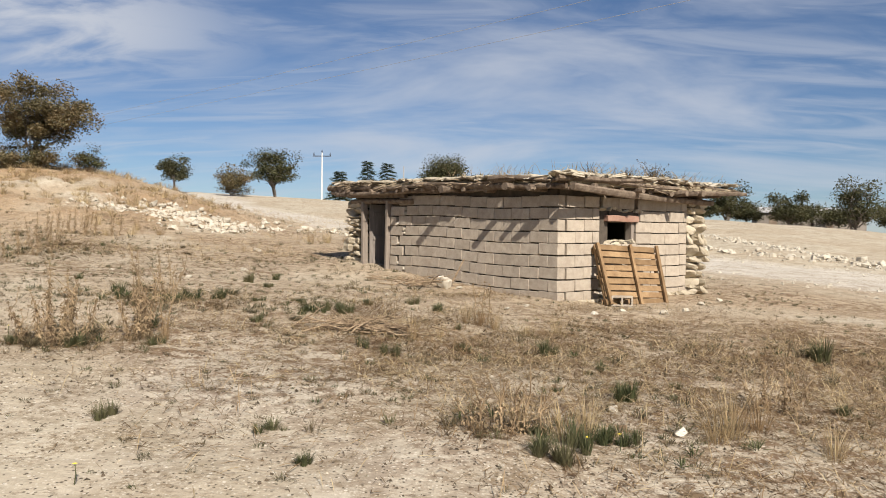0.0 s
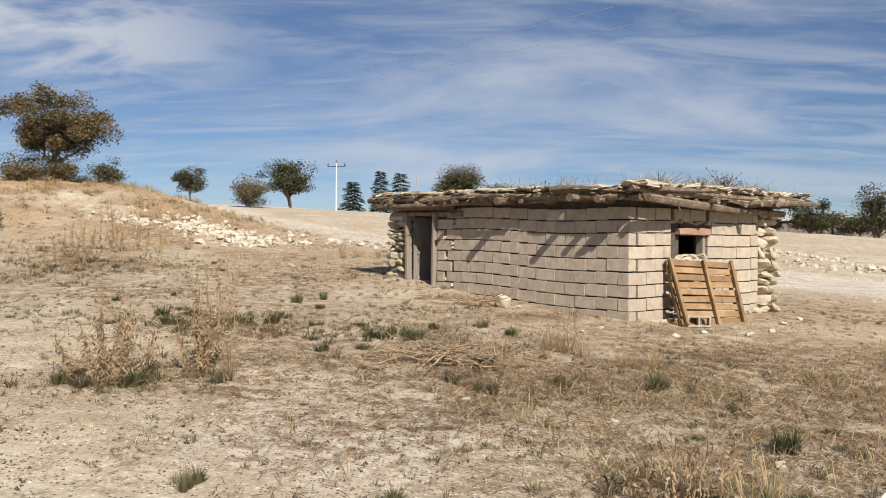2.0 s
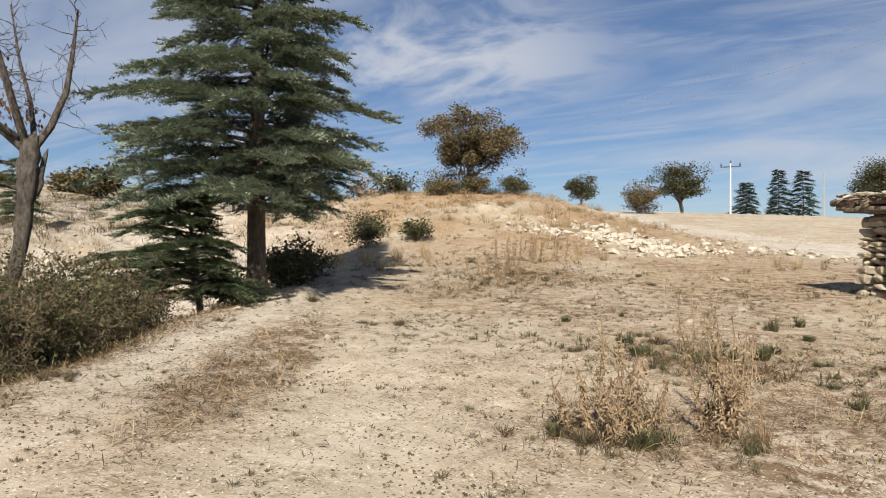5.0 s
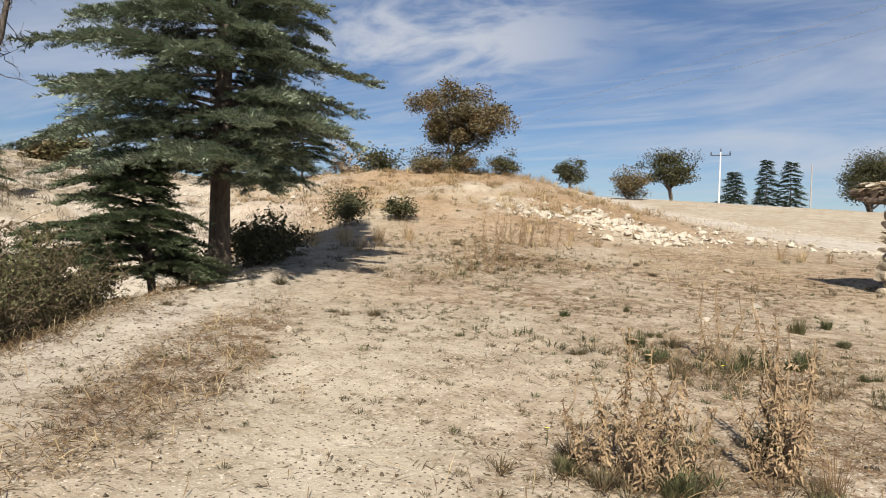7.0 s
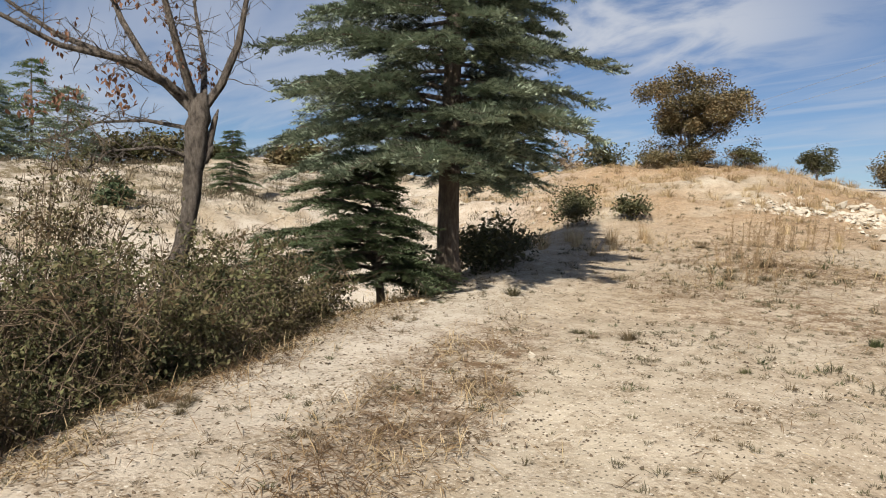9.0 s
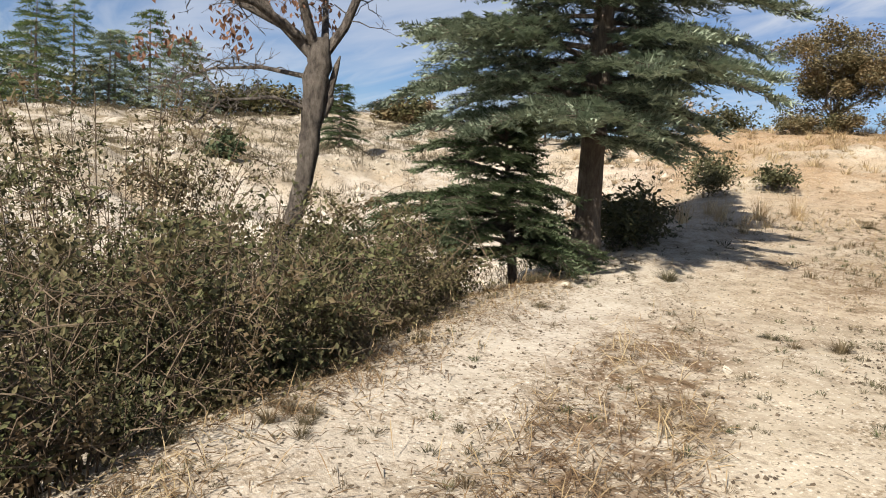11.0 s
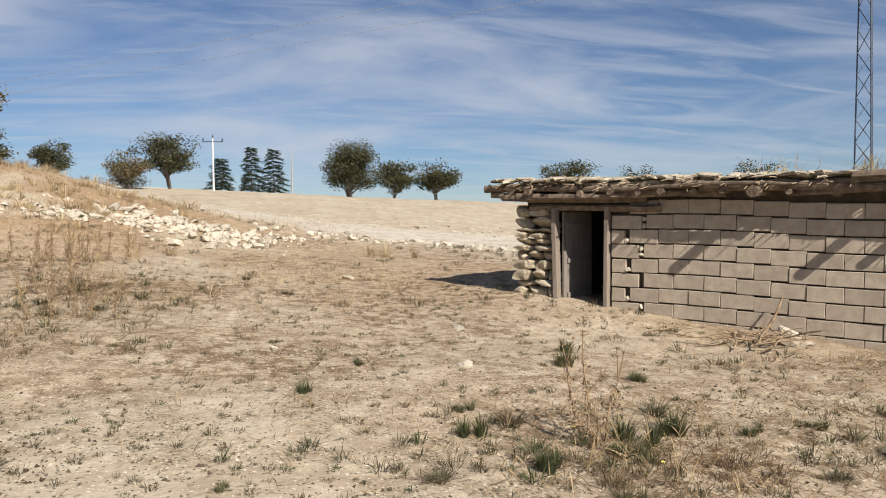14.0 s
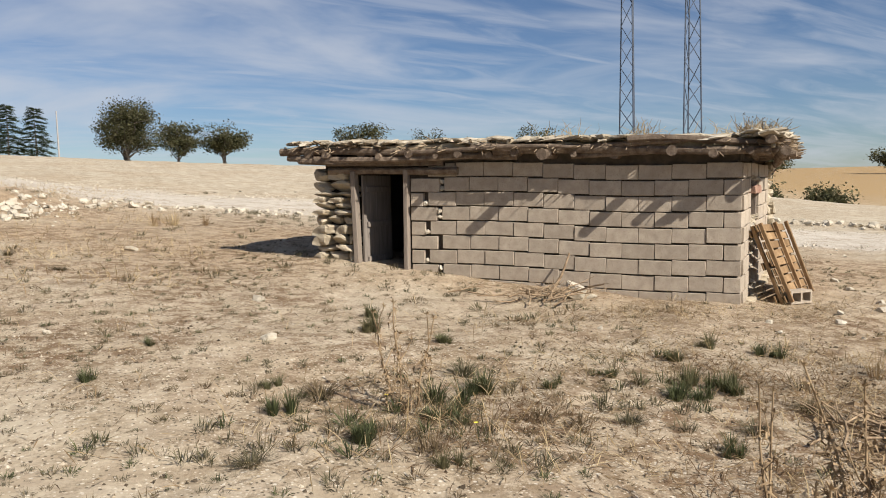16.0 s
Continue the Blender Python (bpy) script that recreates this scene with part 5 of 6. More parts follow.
def thistle(x, y, stalks, seed, label, curl=90, name="dead_thistle", group="dead thistles", heads=True, rich=1.0):
    """Dead stalks with side shoots, dry heads and curled withered leaves low down. stalks: rows of side, depth, lean, height."""
    rnd, nrm = random.Random(seed), np.random.RandomState(seed)
    plant = thing(name, (x, y, land_at(x, y) - 0.02), label, "dry plant", group)
    leaf = Geo()
    for dx, dy, lx, ly, h in stalks:
        stem, tops = Geo(), []
        t = np.linspace(0, 1, 7)
        pts = np.stack([dx + lx * t ** 1.3 + 0.012 * np.sin(9 * t + dx * 50), dy + ly * t ** 1.3 + 0.012 * np.cos(8 * t + dy * 50), h * t], -1)
        stem.tube(pts, np.linspace(0.0075, 0.0035, 7), 5)
        tops.append(pts[-1])
        for _ in range(rnd.randrange(1, 4)):
            s = rnd.uniform(0.4, 0.85)
            p = np.array([np.interp(s, t, pts[:, i]) for i in range(3)])
            q = p + np.array([rnd.gauss(0, 0.06), rnd.gauss(0, 0.06), rnd.uniform(0.08, 0.2)])
            stem.tube([p, (p + q) / 2 + nrm.normal(0, 0.012, 3), q], [0.0045, 0.0035, 0.0025], 4)
            tops.append(q)
        stalk = part("stalk", stem.mesh("stalk", M_STALK, True), plant)
        k = int(3.6 * curl * h * rich)
        s = nrm.beta(1.15, 2.0, k)
        p = np.stack([np.interp(s, t, pts[:, i]) for i in range(3)], -1) + nrm.normal(0, 0.024, (k, 3)) * (1.3 - s)[:, None] * (1, 1, 0.3)
        v = np.array(((0, -0.05, 0), (0.35, -0.11, 0.26), (0.95, -0.02, -0.36), (0.95, 0.02, -0.33), (0.35, 0.11, 0.18), (0, 0.05, 0)))
        leaf.stamp(v, ((0, 1, 4, 5), (1, 2, 3, 4)), p, euler_turns(nrm.uniform(-1, 1, k), nrm.uniform(-0.7, 1.4, k), nrm.uniform(0, 6.3, k)), nrm.uniform(0.022, 0.065, k))
        for p in tops if heads else ():
            g = Geo()
            k = 14
            g.stamp(((0, -0.1, 0), (0.5, -0.12, 0), (1, 0, 0), (0.5, 0.12, 0)), LEAF_F, np.tile(p, (k, 1)), euler_turns(nrm.uniform(-1, 1, k), -nrm.uniform(0.1, 1.5, k), nrm.uniform(0, 6.3, k)), nrm.uniform(0.018, 0.034, k))
            part("seed_head", g.mesh("seed_head", M_STALK), stalk, "dry spiky seed head")
    tagged(part("withered_foliage", leaf.mesh("withered_foliage", M_STALK), plant, "curled brown withered leaves"), kind="stuff")
    return plant


thistle(-3.84, 6.85, [(0, 0, -0.02, 0.02, 0.78), (0.10, 0.06, 0.10, 0.05, 0.55), (-0.10, 0.05, -0.10, 0.0, 0.5), (0.2, -0.05, 0.1, -0.05, 0.6), (0.05, 0.14, 0.02, 0.08, 0.68), (-0.18, -0.08, -0.12, -0.05, 0.4), (0.28, 0.05, 0.12, 0.05, 0.4), (0.1, -0.14, 0.02, -0.1, 0.45)], 401, "big dead thistle with curled pale brown leaves", 130)
thistle(-3.15, 7.22, [(0, 0, -0.06, 0.03, 0.86), (0.06, 0.06, -0.24, 0.10, 0.92), (0.05, 0.03, 0.1, 0.02, 0.7), (-0.05, 0.05, -0.06, 0.05, 0.52), (0.06, -0.05, 0.05, -0.08, 0.5), (-0.08, -0.04, -0.14, -0.02, 0.42)], 402, "dead thistle with tall stalks and dry heads", 110)
thistle(-3.14, 7.7, [(0, 0, -0.04, 0.02, 0.72), (0.06, 0.04, 0.05, 0.04, 0.66)], 405, "two slim dry thistle stalks among green tufts", 30)
thistle(-3.95, 9.75, [(0, 0, -0.10, 0.05, 0.62), (0.08, 0.05, -0.03, 0.05, 0.66), (0.16, 0.02, 0.15, 0.03, 0.55), (0.05, -0.05, 0.02, -0.1, 0.2)], 406, "dead reddish weed stalks above green tufts", 45)
thistle(2.5, 6.05, [(0, 0, 0.04, 0.0, 0.62), (-0.12, 0.03, -0.03, 0, 0.42), (-0.2, 0, -0.12, 0, 0.3), (0.08, 0.02, 0.2, 0, 0.35)], 407, "dark dead thistle with a branching top", 60)
thistle(0.2, 4.95, [(0, 0, 0.02, 0, 0.36), (0.08, 0.02, 0.05, 0, 0.34), (-0.1, 0, -0.06, 0.02, 0.3), (0.16, 0.04, 0.05, 0, 0.4), (0.24, 0, 0.08, 0.02, 0.3), (-0.18, 0.05, -0.1, 0, 0.22)], 408, "short dead stalks in a weedy patch", 60)
thistle(0.2, 9.3, [(0, 0, 0.02, 0, 0.55), (0.07, 0.02, 0.03, 0, 0.48), (-0.08, 0.02, -0.03, 0, 0.5)], 409, "thin pale dry stems in a grass tuft", 12)
thistle(-8.6, 15.0, [(0, 0, 0, 0, 0.7), (0.15, 0.1, 0.1, 0, 0.6), (-0.2, 0.1, -0.1, 0, 0.62), (0.3, 0.2, 0.1, 0.1, 0.55), (-0.35, 0.0, -0.1, 0, 0.5), (0.1, 0.3, 0, 0.1, 0.65)], 410, "stand of pale dead weeds", 60)
thistle(-9.6, 19.0, [(0.3 * math.cos(k * 2.4) * (k / 12) * 3, 0.3 * math.sin(k * 2.4) * (k / 12) * 3, 0.05, 0.02, 0.5 + 0.3 * ((k * 5) % 7) / 7) for k in range(16)], 411, "thicket of pale dead weeds below the mound", 60)
thistle(-8.0, 13.6, [(0.2 * k - 0.4, 0.1 * (k % 3), 0.05 * (k - 2), 0, 0.4) for k in range(5)], 412, "low dead weeds on the slope", 50)


def stick_pile(x, y, count, length, seed, label, wide):
    rnd = random.Random(seed)
    pile = thing("stick_pile", (x, y, land_at(x, y)), label, "sticks")
    for k in range(count):
        px, py = rnd.gauss(0, wide), rnd.gauss(0, wide * 0.45)
        ln = length * rnd.uniform(0.4, 1.1)
        g = Geo()
        a = rnd.gauss(0.2, 0.9)
        w = np.array([math.cos(a), math.sin(a), rnd.gauss(0, 0.16)]) * ln
        zz = land_at(x + px, y + py) - land_at(x, y) + 0.012 + abs(w[2]) * 0.5 + rnd.random() * 0.09
        p = np.array([px, py, zz])
        bends = [p + w * v + np.array([rnd.gauss(0, 0.022), rnd.gauss(0, 0.022), rnd.gauss(0, 0.012)]) for v in (-0.5, -0.25, 0, 0.25, 0.5)]
        g.tube(bends, [0.010, 0.009, 0.008, 0.006, 0.003], 5)
        for v in (1, 2, 3):
            fork = bends[v] + np.array([rnd.gauss(0, 0.1), rnd.gauss(0, 0.1), rnd.uniform(0.0, 0.09)]) * (0.5 + ln)
            g.tube([bends[v], (bends[v] + fork) / 2 + (0, 0, 0.01), fork], [0.005, 0.004, 0.002], 4)
        part("stick", g.mesh("stick", M_STICK, True), pile)
    return pile


stick_pile(-1.05, 8.35, 50, 0.65, 501, "heap of dry brown sticks and brushwood", 0.32)
stick_pile(-0.75, 13.0, 22, 0.8, 502, "dry sticks lying along the hut's foot", 0.4)
stick_pile(4.3, 9.0, 7, 0.7, 503, "a few bleached sticks on the ground", 0.3)


# ---- stones and rubble ----
ROCKS = [stone_mesh("stone", 520 + k, M_WHITE, 0.66, 1) for k in range(6)]
LONE = ((-5.0, 18.14, 0.30), (-3.98, 13.54, 0.26), (-0.1, 13.05, 0.2), (1.45, 5.25, 0.17), (1.1, 5.75, 0.16), (-0.9, 7.0, 0.13), (-0.75, 7.15, 0.11), (0.2, 6.55, 0.10), (-4.3, 11.6, 0.22), (-1.2, 11.4, 0.12), (1.9, 11.2, 0.2), (2.4, 11.6, 0.16), (3.0, 11.5, 0.24), (3.4, 11.8, 0.2), (0.9, 11.3, 0.16),
        (4.6, 9.3, 0.12), (-2.5, 18.6, 0.16), (-6.7, 15.2, 0.14), (0.6, 10.9, 0.12), (1.3, 10.5, 0.1), (3.9, 12.6, 0.24), (4.4, 13.2, 0.2), (-5.9, 12.5, 0.12), (-9.9, 9.0, 0.12), (-10.6, 10.9, 0.2), (-10.4, 11.5, 0.16), (-9.6, 9.3, 0.16), (-7.3, 8.3, 0.11), (-7.0, 6.9, 0.09))
for k, (x, y, s) in enumerate(LONE):
    ob = new("stone", ROCKS[k % 6])
    ob.matrix_world = pose(x, y, land_at(x, y) + s * 0.08, 10 * (k % 4), 7 * (k % 5), 67 * k) @ Matrix.Diagonal((s * 0.8, s * 0.6, s * 0.55, 1))
    tagged(ob, "pale broken limestone lying on the dry ground", "stone", "stones on the ground")


def rubble(name, label, spots, seed):
    rnd = random.Random(seed)
    x0, y0, _ = spots[0]
    heap = thing(name, (x0, y0, land_at(x0, y0)), label, "rubble")
    for x, y, s in spots:
        m = pose(x - x0, y - y0, land_at(x, y) - land_at(x0, y0) + s * 0.15, rnd.uniform(-25, 25), rnd.uniform(-25, 25), rnd.uniform(0, 360))
        part("stone", ROCKS[rnd.randrange(6)], heap, m=m @ Matrix.Diagonal((s, s * rnd.uniform(0.6, 0.95), s * rnd.uniform(0.5, 1.0), 1)))
    return heap


rr = random.Random(61)
spots = []
for k in range(290):
    t = rr.random()
    spots.append((-11.3 + 4.8 * t + rr.gauss(0, 0.35), 23.7 - 0.2 * t + rr.gauss(0, 0.75) + 1.1 * math.sin(5 * t), 0.07 + 0.30 * rr.random() ** 3))
rubble("rubble_heap", "heap of white limestone rubble below the road", spots, 62)
spots = []
for k in range(190):
    t = rr.random()
    spots.append((-7.2 + 9 * t, 26.2 + 1.2 * t + rr.gauss(0, 0.7), 0.07 + 0.24 * rr.random() ** 3))
rubble("rubble_row", "row of pale stones along the road's edge", spots, 63)
spots = []
for k in range(220):
    t = rr.random()
    a, b = Vector((20.5, 21.5)), Vector((9.5, 32.5))
    p = a.lerp(b, t)
    spots.append((p.x + rr.gauss(0, 0.45), p.y + rr.gauss(0, 0.45), 0.10 + 0.36 * rr.random() ** 2.6))
rubble("rubble_row", "row of white stones along the far side of the road", spots, 64)


def pebbles(name, count, low, high, material, seed, area, label, dense=None):
    """Loose small stones over an area, uncounted."""
    nrm = np.random.RandomState(seed)
    x0, x1, y0, y1 = area
    x, y = nrm.uniform(x0, x1, count), nrm.uniform(y0, y1, count)
    if dense is not None:
        keep = nrm.uniform(0, 1, count) < dense(x, y)
        x, y = x[keep], y[keep]
    k = len(x)
    s = low + (high - low) * nrm.uniform(0, 1, k) ** 3
    v = np.array([(0.5, 0, -0.15), (0, 0.42, -0.12), (-0.48, 0.05, -0.15), (0.04, -0.44, -0.15), (0.05, 0.02, 0.34)])
    f = np.array([(0, 1, 4), (1, 2, 4), (2, 3, 4), (3, 0, 4)])
    g = Geo()
    g.stamp(v, f, np.stack([x, y, land(x, y) + s * 0.1], -1), euler_turns(nrm.normal(0, 0.3, k), nrm.normal(0, 0.3, k), nrm.uniform(0, 6.3, k)), np.stack([s, s * nrm.uniform(0.6, 1, k), s * nrm.uniform(0.6, 1.1, k)], -1))
    return tagged(new(name, g.mesh(name, material)), label, "gravel", kind="stuff")


M_DARKPEB = plain("dark_clods", (0.05, 0.038, 0.026), (0.13, 0.10, 0.07), 9, 0.95)
NEAR = (-12, 7, 2.5, 19)
pebbles("gravel", 20000, 0.008, 0.04, M_GRAVEL, 71, NEAR, "scattered pale gravel on the dry soil")
pebbles("fine_gravel", 32000, 0.006, 0.024, M_GRAVEL, 75, (-9.5, 4, 2.5, 11.5), "fine pale gravel strewn on the path")
pebbles("clods", 95000, 0.010, 0.046, M_DARKPEB, 72, NEAR, "scattered dark clods and droppings", lambda x, y: (0.15 + 0.85 * ramp(12.5, 9, y)) * (0.3 + 0.7 * ramp(-0.2, 0.2, soft_noise(x * 0.9, y * 0.9, 36))))
pebbles("road_gravel", 26000, 0.03, 0.15, M_WHITE, 73, (-16, 24, 16, 42), "pale gravel along the dirt road", lambda x, y: ramp(6.5, 3.2, road_off(x, y)) * ramp(1.0, 3.5, road_off(x, y)))
pebbles("rubble_gravel", 3600, 0.05, 0.24, M_WHITE, 76, (-12.2, -5.8, 22.2, 25.6), "smaller broken stones in the rubble heap", lambda x, y: bell(x, y, -9.2, 23.9, 2.2, 0.8) * (0.3 + 0.7 * ramp(-0.15, 0.2, soft_noise(x * 1.5, y * 1.5, 38))))
pebbles("roadside_stones", 4200, 0.06, 0.30, M_WHITE, 77, (11, 18, 25, 41), "pale stones thrown up beside the road", lambda x, y: np.exp(-0.5 * ((x - 13.0 + (y - 39.9) * 0.13) / 0.45) ** 2))
pebbles("gully_stones", 2500, 0.04, 0.3, M_WHITE, 74, (-30, -8, 5, 24), "pale stones on the gully's sides", lambda x, y: ramp(0.6, 2.0, edge_side(x, y)))


def litter(name, count, material, seed, area, label, dense, length, width, tilt):
    """Single dry blades lying or leaning on the ground, uncounted."""
    nrm = np.random.RandomState(seed)
    x0, x1, y0, y1 = area
    x, y = nrm.uniform(x0, x1, count), nrm.uniform(y0, y1, count)
    keep = nrm.uniform(0, 1, count) < dense(x, y)
    x, y = x[keep], y[keep]
    k = len(x)
    v = np.array([(-0.5, -0.5, 0), (0.1, -0.5, 0.06), (0.5, 0, 0), (0.1, 0.5, 0.06)])
    g = Geo()
    ln = length * nrm.uniform(0.4, 1.4, k)
    pitch = -np.abs(nrm.normal(0, tilt, k))
    turns = euler_turns(nrm.uniform(-0.5, 0.5, k), pitch, nrm.uniform(0, 6.3, k))
    g.stamp(v, LEAF_F, np.stack([x, y, land(x, y) + 0.006 + 0.45 * ln * np.sin(-pitch)], -1), turns, np.stack([ln, np.full(k, width), ln], -1))
    return tagged(new(name, g.mesh(name, material)), label, "grass", kind="stuff")


def dry_patches(x, y):
    d = 2.3 * bell(x, y, -7.1, 7.0, 0.28, 1.25, 28) + 1.3 * bell(x, y, 1.6, 6.8, 2.4, 1.9) + 0.9 * bell(x, y, -0.9, 8.3, 1.1, 0.6) + 0.8 * bell(x, y, -3.55, 7.0, 0.65, 0.45)
    d = d + 0.7 * bell(x, y, -3.7, 9.6, 0.9, 0.6) + 0.7 * bell(x, y, 4.5, 9.0, 2.6, 1.3) + 0.6 * bell(x, y, -1.4, 10.0, 1.1, 0.7) + 0.5 * bell(x, y, 0.6, 12.0, 2.5, 0.5) + 0.55 * bell(x, y, -8.2, 14.6, 1.2, 2.4)
    d = d + 0.8 * np.exp(-0.5 * ((edge_side(x, y) - 0.3) / 0.4) ** 2) * ramp(11, 8, y)
    d = np.clip(d - 0.18, 0, 1)
    return d * (0.25 + 1.3 * np.clip(0.5 + 1.6 * soft_noise(x * 1.6, y * 1.6, 31), 0, 1)) + 0.05 * ramp(0.05, 0.3, soft_noise(x * 1.1, y * 1.1, 37)) + 0.008


litter("straw_litter", 400000, M_LITTER, 81, NEAR, "brown dry grass lying flat on the soil", dry_patches, 0.13, 0.0058, 0.25)
litter("straw_blades", 120000, M_STRAW, 82, NEAR, "straw-coloured dry grass blades", dry_patches, 0.19, 0.005, 0.5)
litter("mound_grass", 26000, M_STRAW, 83, (-26, -4, 14, 34), "thin dry grass over the mound and slope", lambda x, y: 0.15 + 0.85 * ramp(0.02, 0.3, soft_noise(x * 0.8, y * 0.8, 33)), 0.22, 0.010, 0.6)


def small_tufts(name, count, meshes_seed, material, seed, area, label, dense, low, high, blades=16, width=0.010, shape=(0.12, 0.12)):
    """Many little plants, uncounted, in one mesh."""
    nrm = np.random.RandomState(seed)
    x0, x1, y0, y1 = area
    x, y = nrm.uniform(x0, x1, count), nrm.uniform(y0, y1, count)
    keep = nrm.uniform(0, 1, count) < dense(x, y)
    x, y = x[keep], y[keep]
    k = len(x)
    g = Geo()
    kinds = nrm.randint(0, 3, k)
    size = nrm.uniform(low, high, k)
    zero = np.zeros(k)
    turns = euler_turns(zero, zero, nrm.uniform(0, 6.3, k))
    for m in range(3):
        v, f = blade_tuft(meshes_seed + m, blades, shape[0], shape[1], width)
        pick = kinds == m
        g.stamp(v, f, np.stack([x, y, land(x, y) - 0.008], -1)[pick], turns[pick], size[pick])
    return tagged(new(name, g.mesh(name, material)), label, "grass", kind="stuff")


def sprig_shape(seed, leaves, high, wide, leaf):
    """A little dense weed: fine pointed blades that spread from its root; quads."""
    nrm = np.random.RandomState(seed)
    a, r = nrm.uniform(0, 6.3, leaves), wide * 0.55 * np.sqrt(nrm.uniform(0, 1, leaves))
    p = np.stack([r * np.cos(a), r * np.sin(a), high * 0.35 * nrm.uniform(0, 1, leaves) ** 2], -1)
    g = Geo()
    lift = nrm.uniform(0.25, 1.45, leaves)
    g.stamp(((-0.05, 0, 0), (0.45, 0.042, 0.04), (1, 0, -0.06), (0.45, -0.042, 0.04)), LEAF_F, p, euler_turns(nrm.uniform(-0.8, 0.8, leaves), -lift, a + nrm.normal(0, 0.6, leaves)), leaf * nrm.uniform(0.5, 1.3, leaves))
    return np.concatenate(g.v), np.concatenate(g.f)


def sprigs(name, count, meshes_seed, material, seed, area, label, dense, low, high, leaves=18, shape=(0.07, 0.05), leaf=0.026):
    """Many little leafy weeds, uncounted, in one mesh."""
    nrm = np.random.RandomState(seed)
    x0, x1, y0, y1 = area
    x, y = nrm.uniform(x0, x1, count), nrm.uniform(y0, y1, count)
    keep = nrm.uniform(0, 1, count) < dense(x, y)
    x, y = x[keep], y[keep]
    k = len(x)
    g = Geo()
    kinds = nrm.randint(0, 4, k)
    size = low + (high - low) * nrm.uniform(0, 1, k) ** 1.8
    zero = np.zeros(k)
    turns = euler_turns(zero, zero, nrm.uniform(0, 6.3, k))
    for m in range(4):
        v, f = sprig_shape(meshes_seed + m, leaves, shape[0], shape[1], leaf)
        pick = kinds == m
        g.stamp(v, f, np.stack([x, y, land(x, y) - 0.004], -1)[pick], turns[pick], size[pick])
    return tagged(new(name, g.mesh(name, material)), label, "weeds", kind="stuff")


def sprinkle(x, y):
    return 0.12 + 0.9 * ramp(0.02, 0.28, soft_noise(x * 0.7, y * 0.7, 41)) + 0.8 * bell(x, y, -5.2, 10.5, 2.5, 3.0)


sprigs("low_weeds", 7500, 600, M_GREYWEED, 91, NEAR, "low grey-green weeds dotted over the soil", sprinkle, 0.4, 1.3, 38, (0.04, 0.045), 0.042)
sprigs("low_green_weeds", 2200, 610, M_TUFT, 92, NEAR, "tiny green weeds dotted over the soil", sprinkle, 0.4, 1.3, 38, (0.04, 0.045), 0.045)
def scruffy(x, y):
    d = bell(x, y, -4.1, 9.45, 0.75, 0.35) + 0.8 * bell(x, y, -2.3, 9.5, 0.5, 0.3) + 0.9 * bell(x, y, -3.65, 7.1, 0.6, 0.35) + 0.9 * bell(x, y, 0.6, 4.95, 0.6, 0.25)
    d = d + 0.5 * bell(x, y, 3.6, 8.4, 1.0, 0.5) + 0.5 * bell(x, y, 1.3, 6.2, 0.35, 0.3) + 0.35 * bell(x, y, -0.4, 7.6, 0.8, 0.5) + 0.3 * bell(x, y, -8.2, 14.4, 0.8, 1.2) + 0.3 * bell(x, y, 1.9, 5.4, 0.7, 0.3)
    return d * (0.35 + 1.3 * np.clip(0.5 + 1.8 * soft_noise(x * 2.3, y * 2.3, 51), 0, 1))


sprigs("scruffy_weeds", 17000, 650, M_GREYWEED, 97, NEAR, "scruffy half-dry weeds matted round the thistles", scruffy, 0.7, 1.7, 30, (0.06, 0.06), 0.055)
sprigs("scruffy_green", 4500, 655, M_TUFT, 98, NEAR, "green shoots among the scruffy weeds", scruffy, 0.7, 1.7, 30, (0.06, 0.05), 0.06)
sprigs("slope_weeds", 4200, 620, M_GREYWEED, 93, (-26, 14, 12, 36), "brownish weeds dotted over the slope", lambda x, y: (0.3 + 0.7 * ramp(0.0, 0.3, soft_noise(x * 0.5, y * 0.5, 43))) * ramp(2.6, 5.0, road_off(x, y)) * ramp(4, -2, x), 0.9, 2.4, 34, (0.05, 0.065), 0.045)
small_tufts("mound_weeds", 900, 625, M_STRAW, 95, (-25, -9, 21, 34), "straw tufts over the mound", lambda x, y: bell(x, y, -16, 28, 6, 4.5), 1.2, 3.0, 30, 0.0045)
sprigs("hill_scrub", 7800, 630, M_HILLSCRUB, 94, (-60, -14, 4, 40), "low dark cushions of scrub on the pale hillside", lambda x, y: ramp(9, 13, edge_side(x, y)) * (0.25 + 0.75 * ramp(-0.1, 0.2, soft_noise(x * 0.25, y * 0.25, 44))), 3.0, 8.0, 32, (0.10, 0.10), 0.034)
sprigs("gully_scrub", 2600, 640, M_HILLSCRUB, 96, (-24, -9, 4, 24), "greyish scrub on the gully's sides", lambda x, y: ramp(0.6, 2.5, edge_side(x, y)) * 0.8, 1.5, 6.0, 30, (0.10, 0.09), 0.034)


# ---- by the hut: pallet, blocks, stick ----
def side_world(s, outwards, up=0.0):
    """A place by the side wall: s along it, metres out from it, height over the ground."""
    c, d = math.cos(radians(SIDE_TURN)), math.sin(radians(SIDE_TURN))
    x, y = CX + c * s + d * outwards, CY + d * s - c * outwards
    return x, y, land_at(x, y) + up


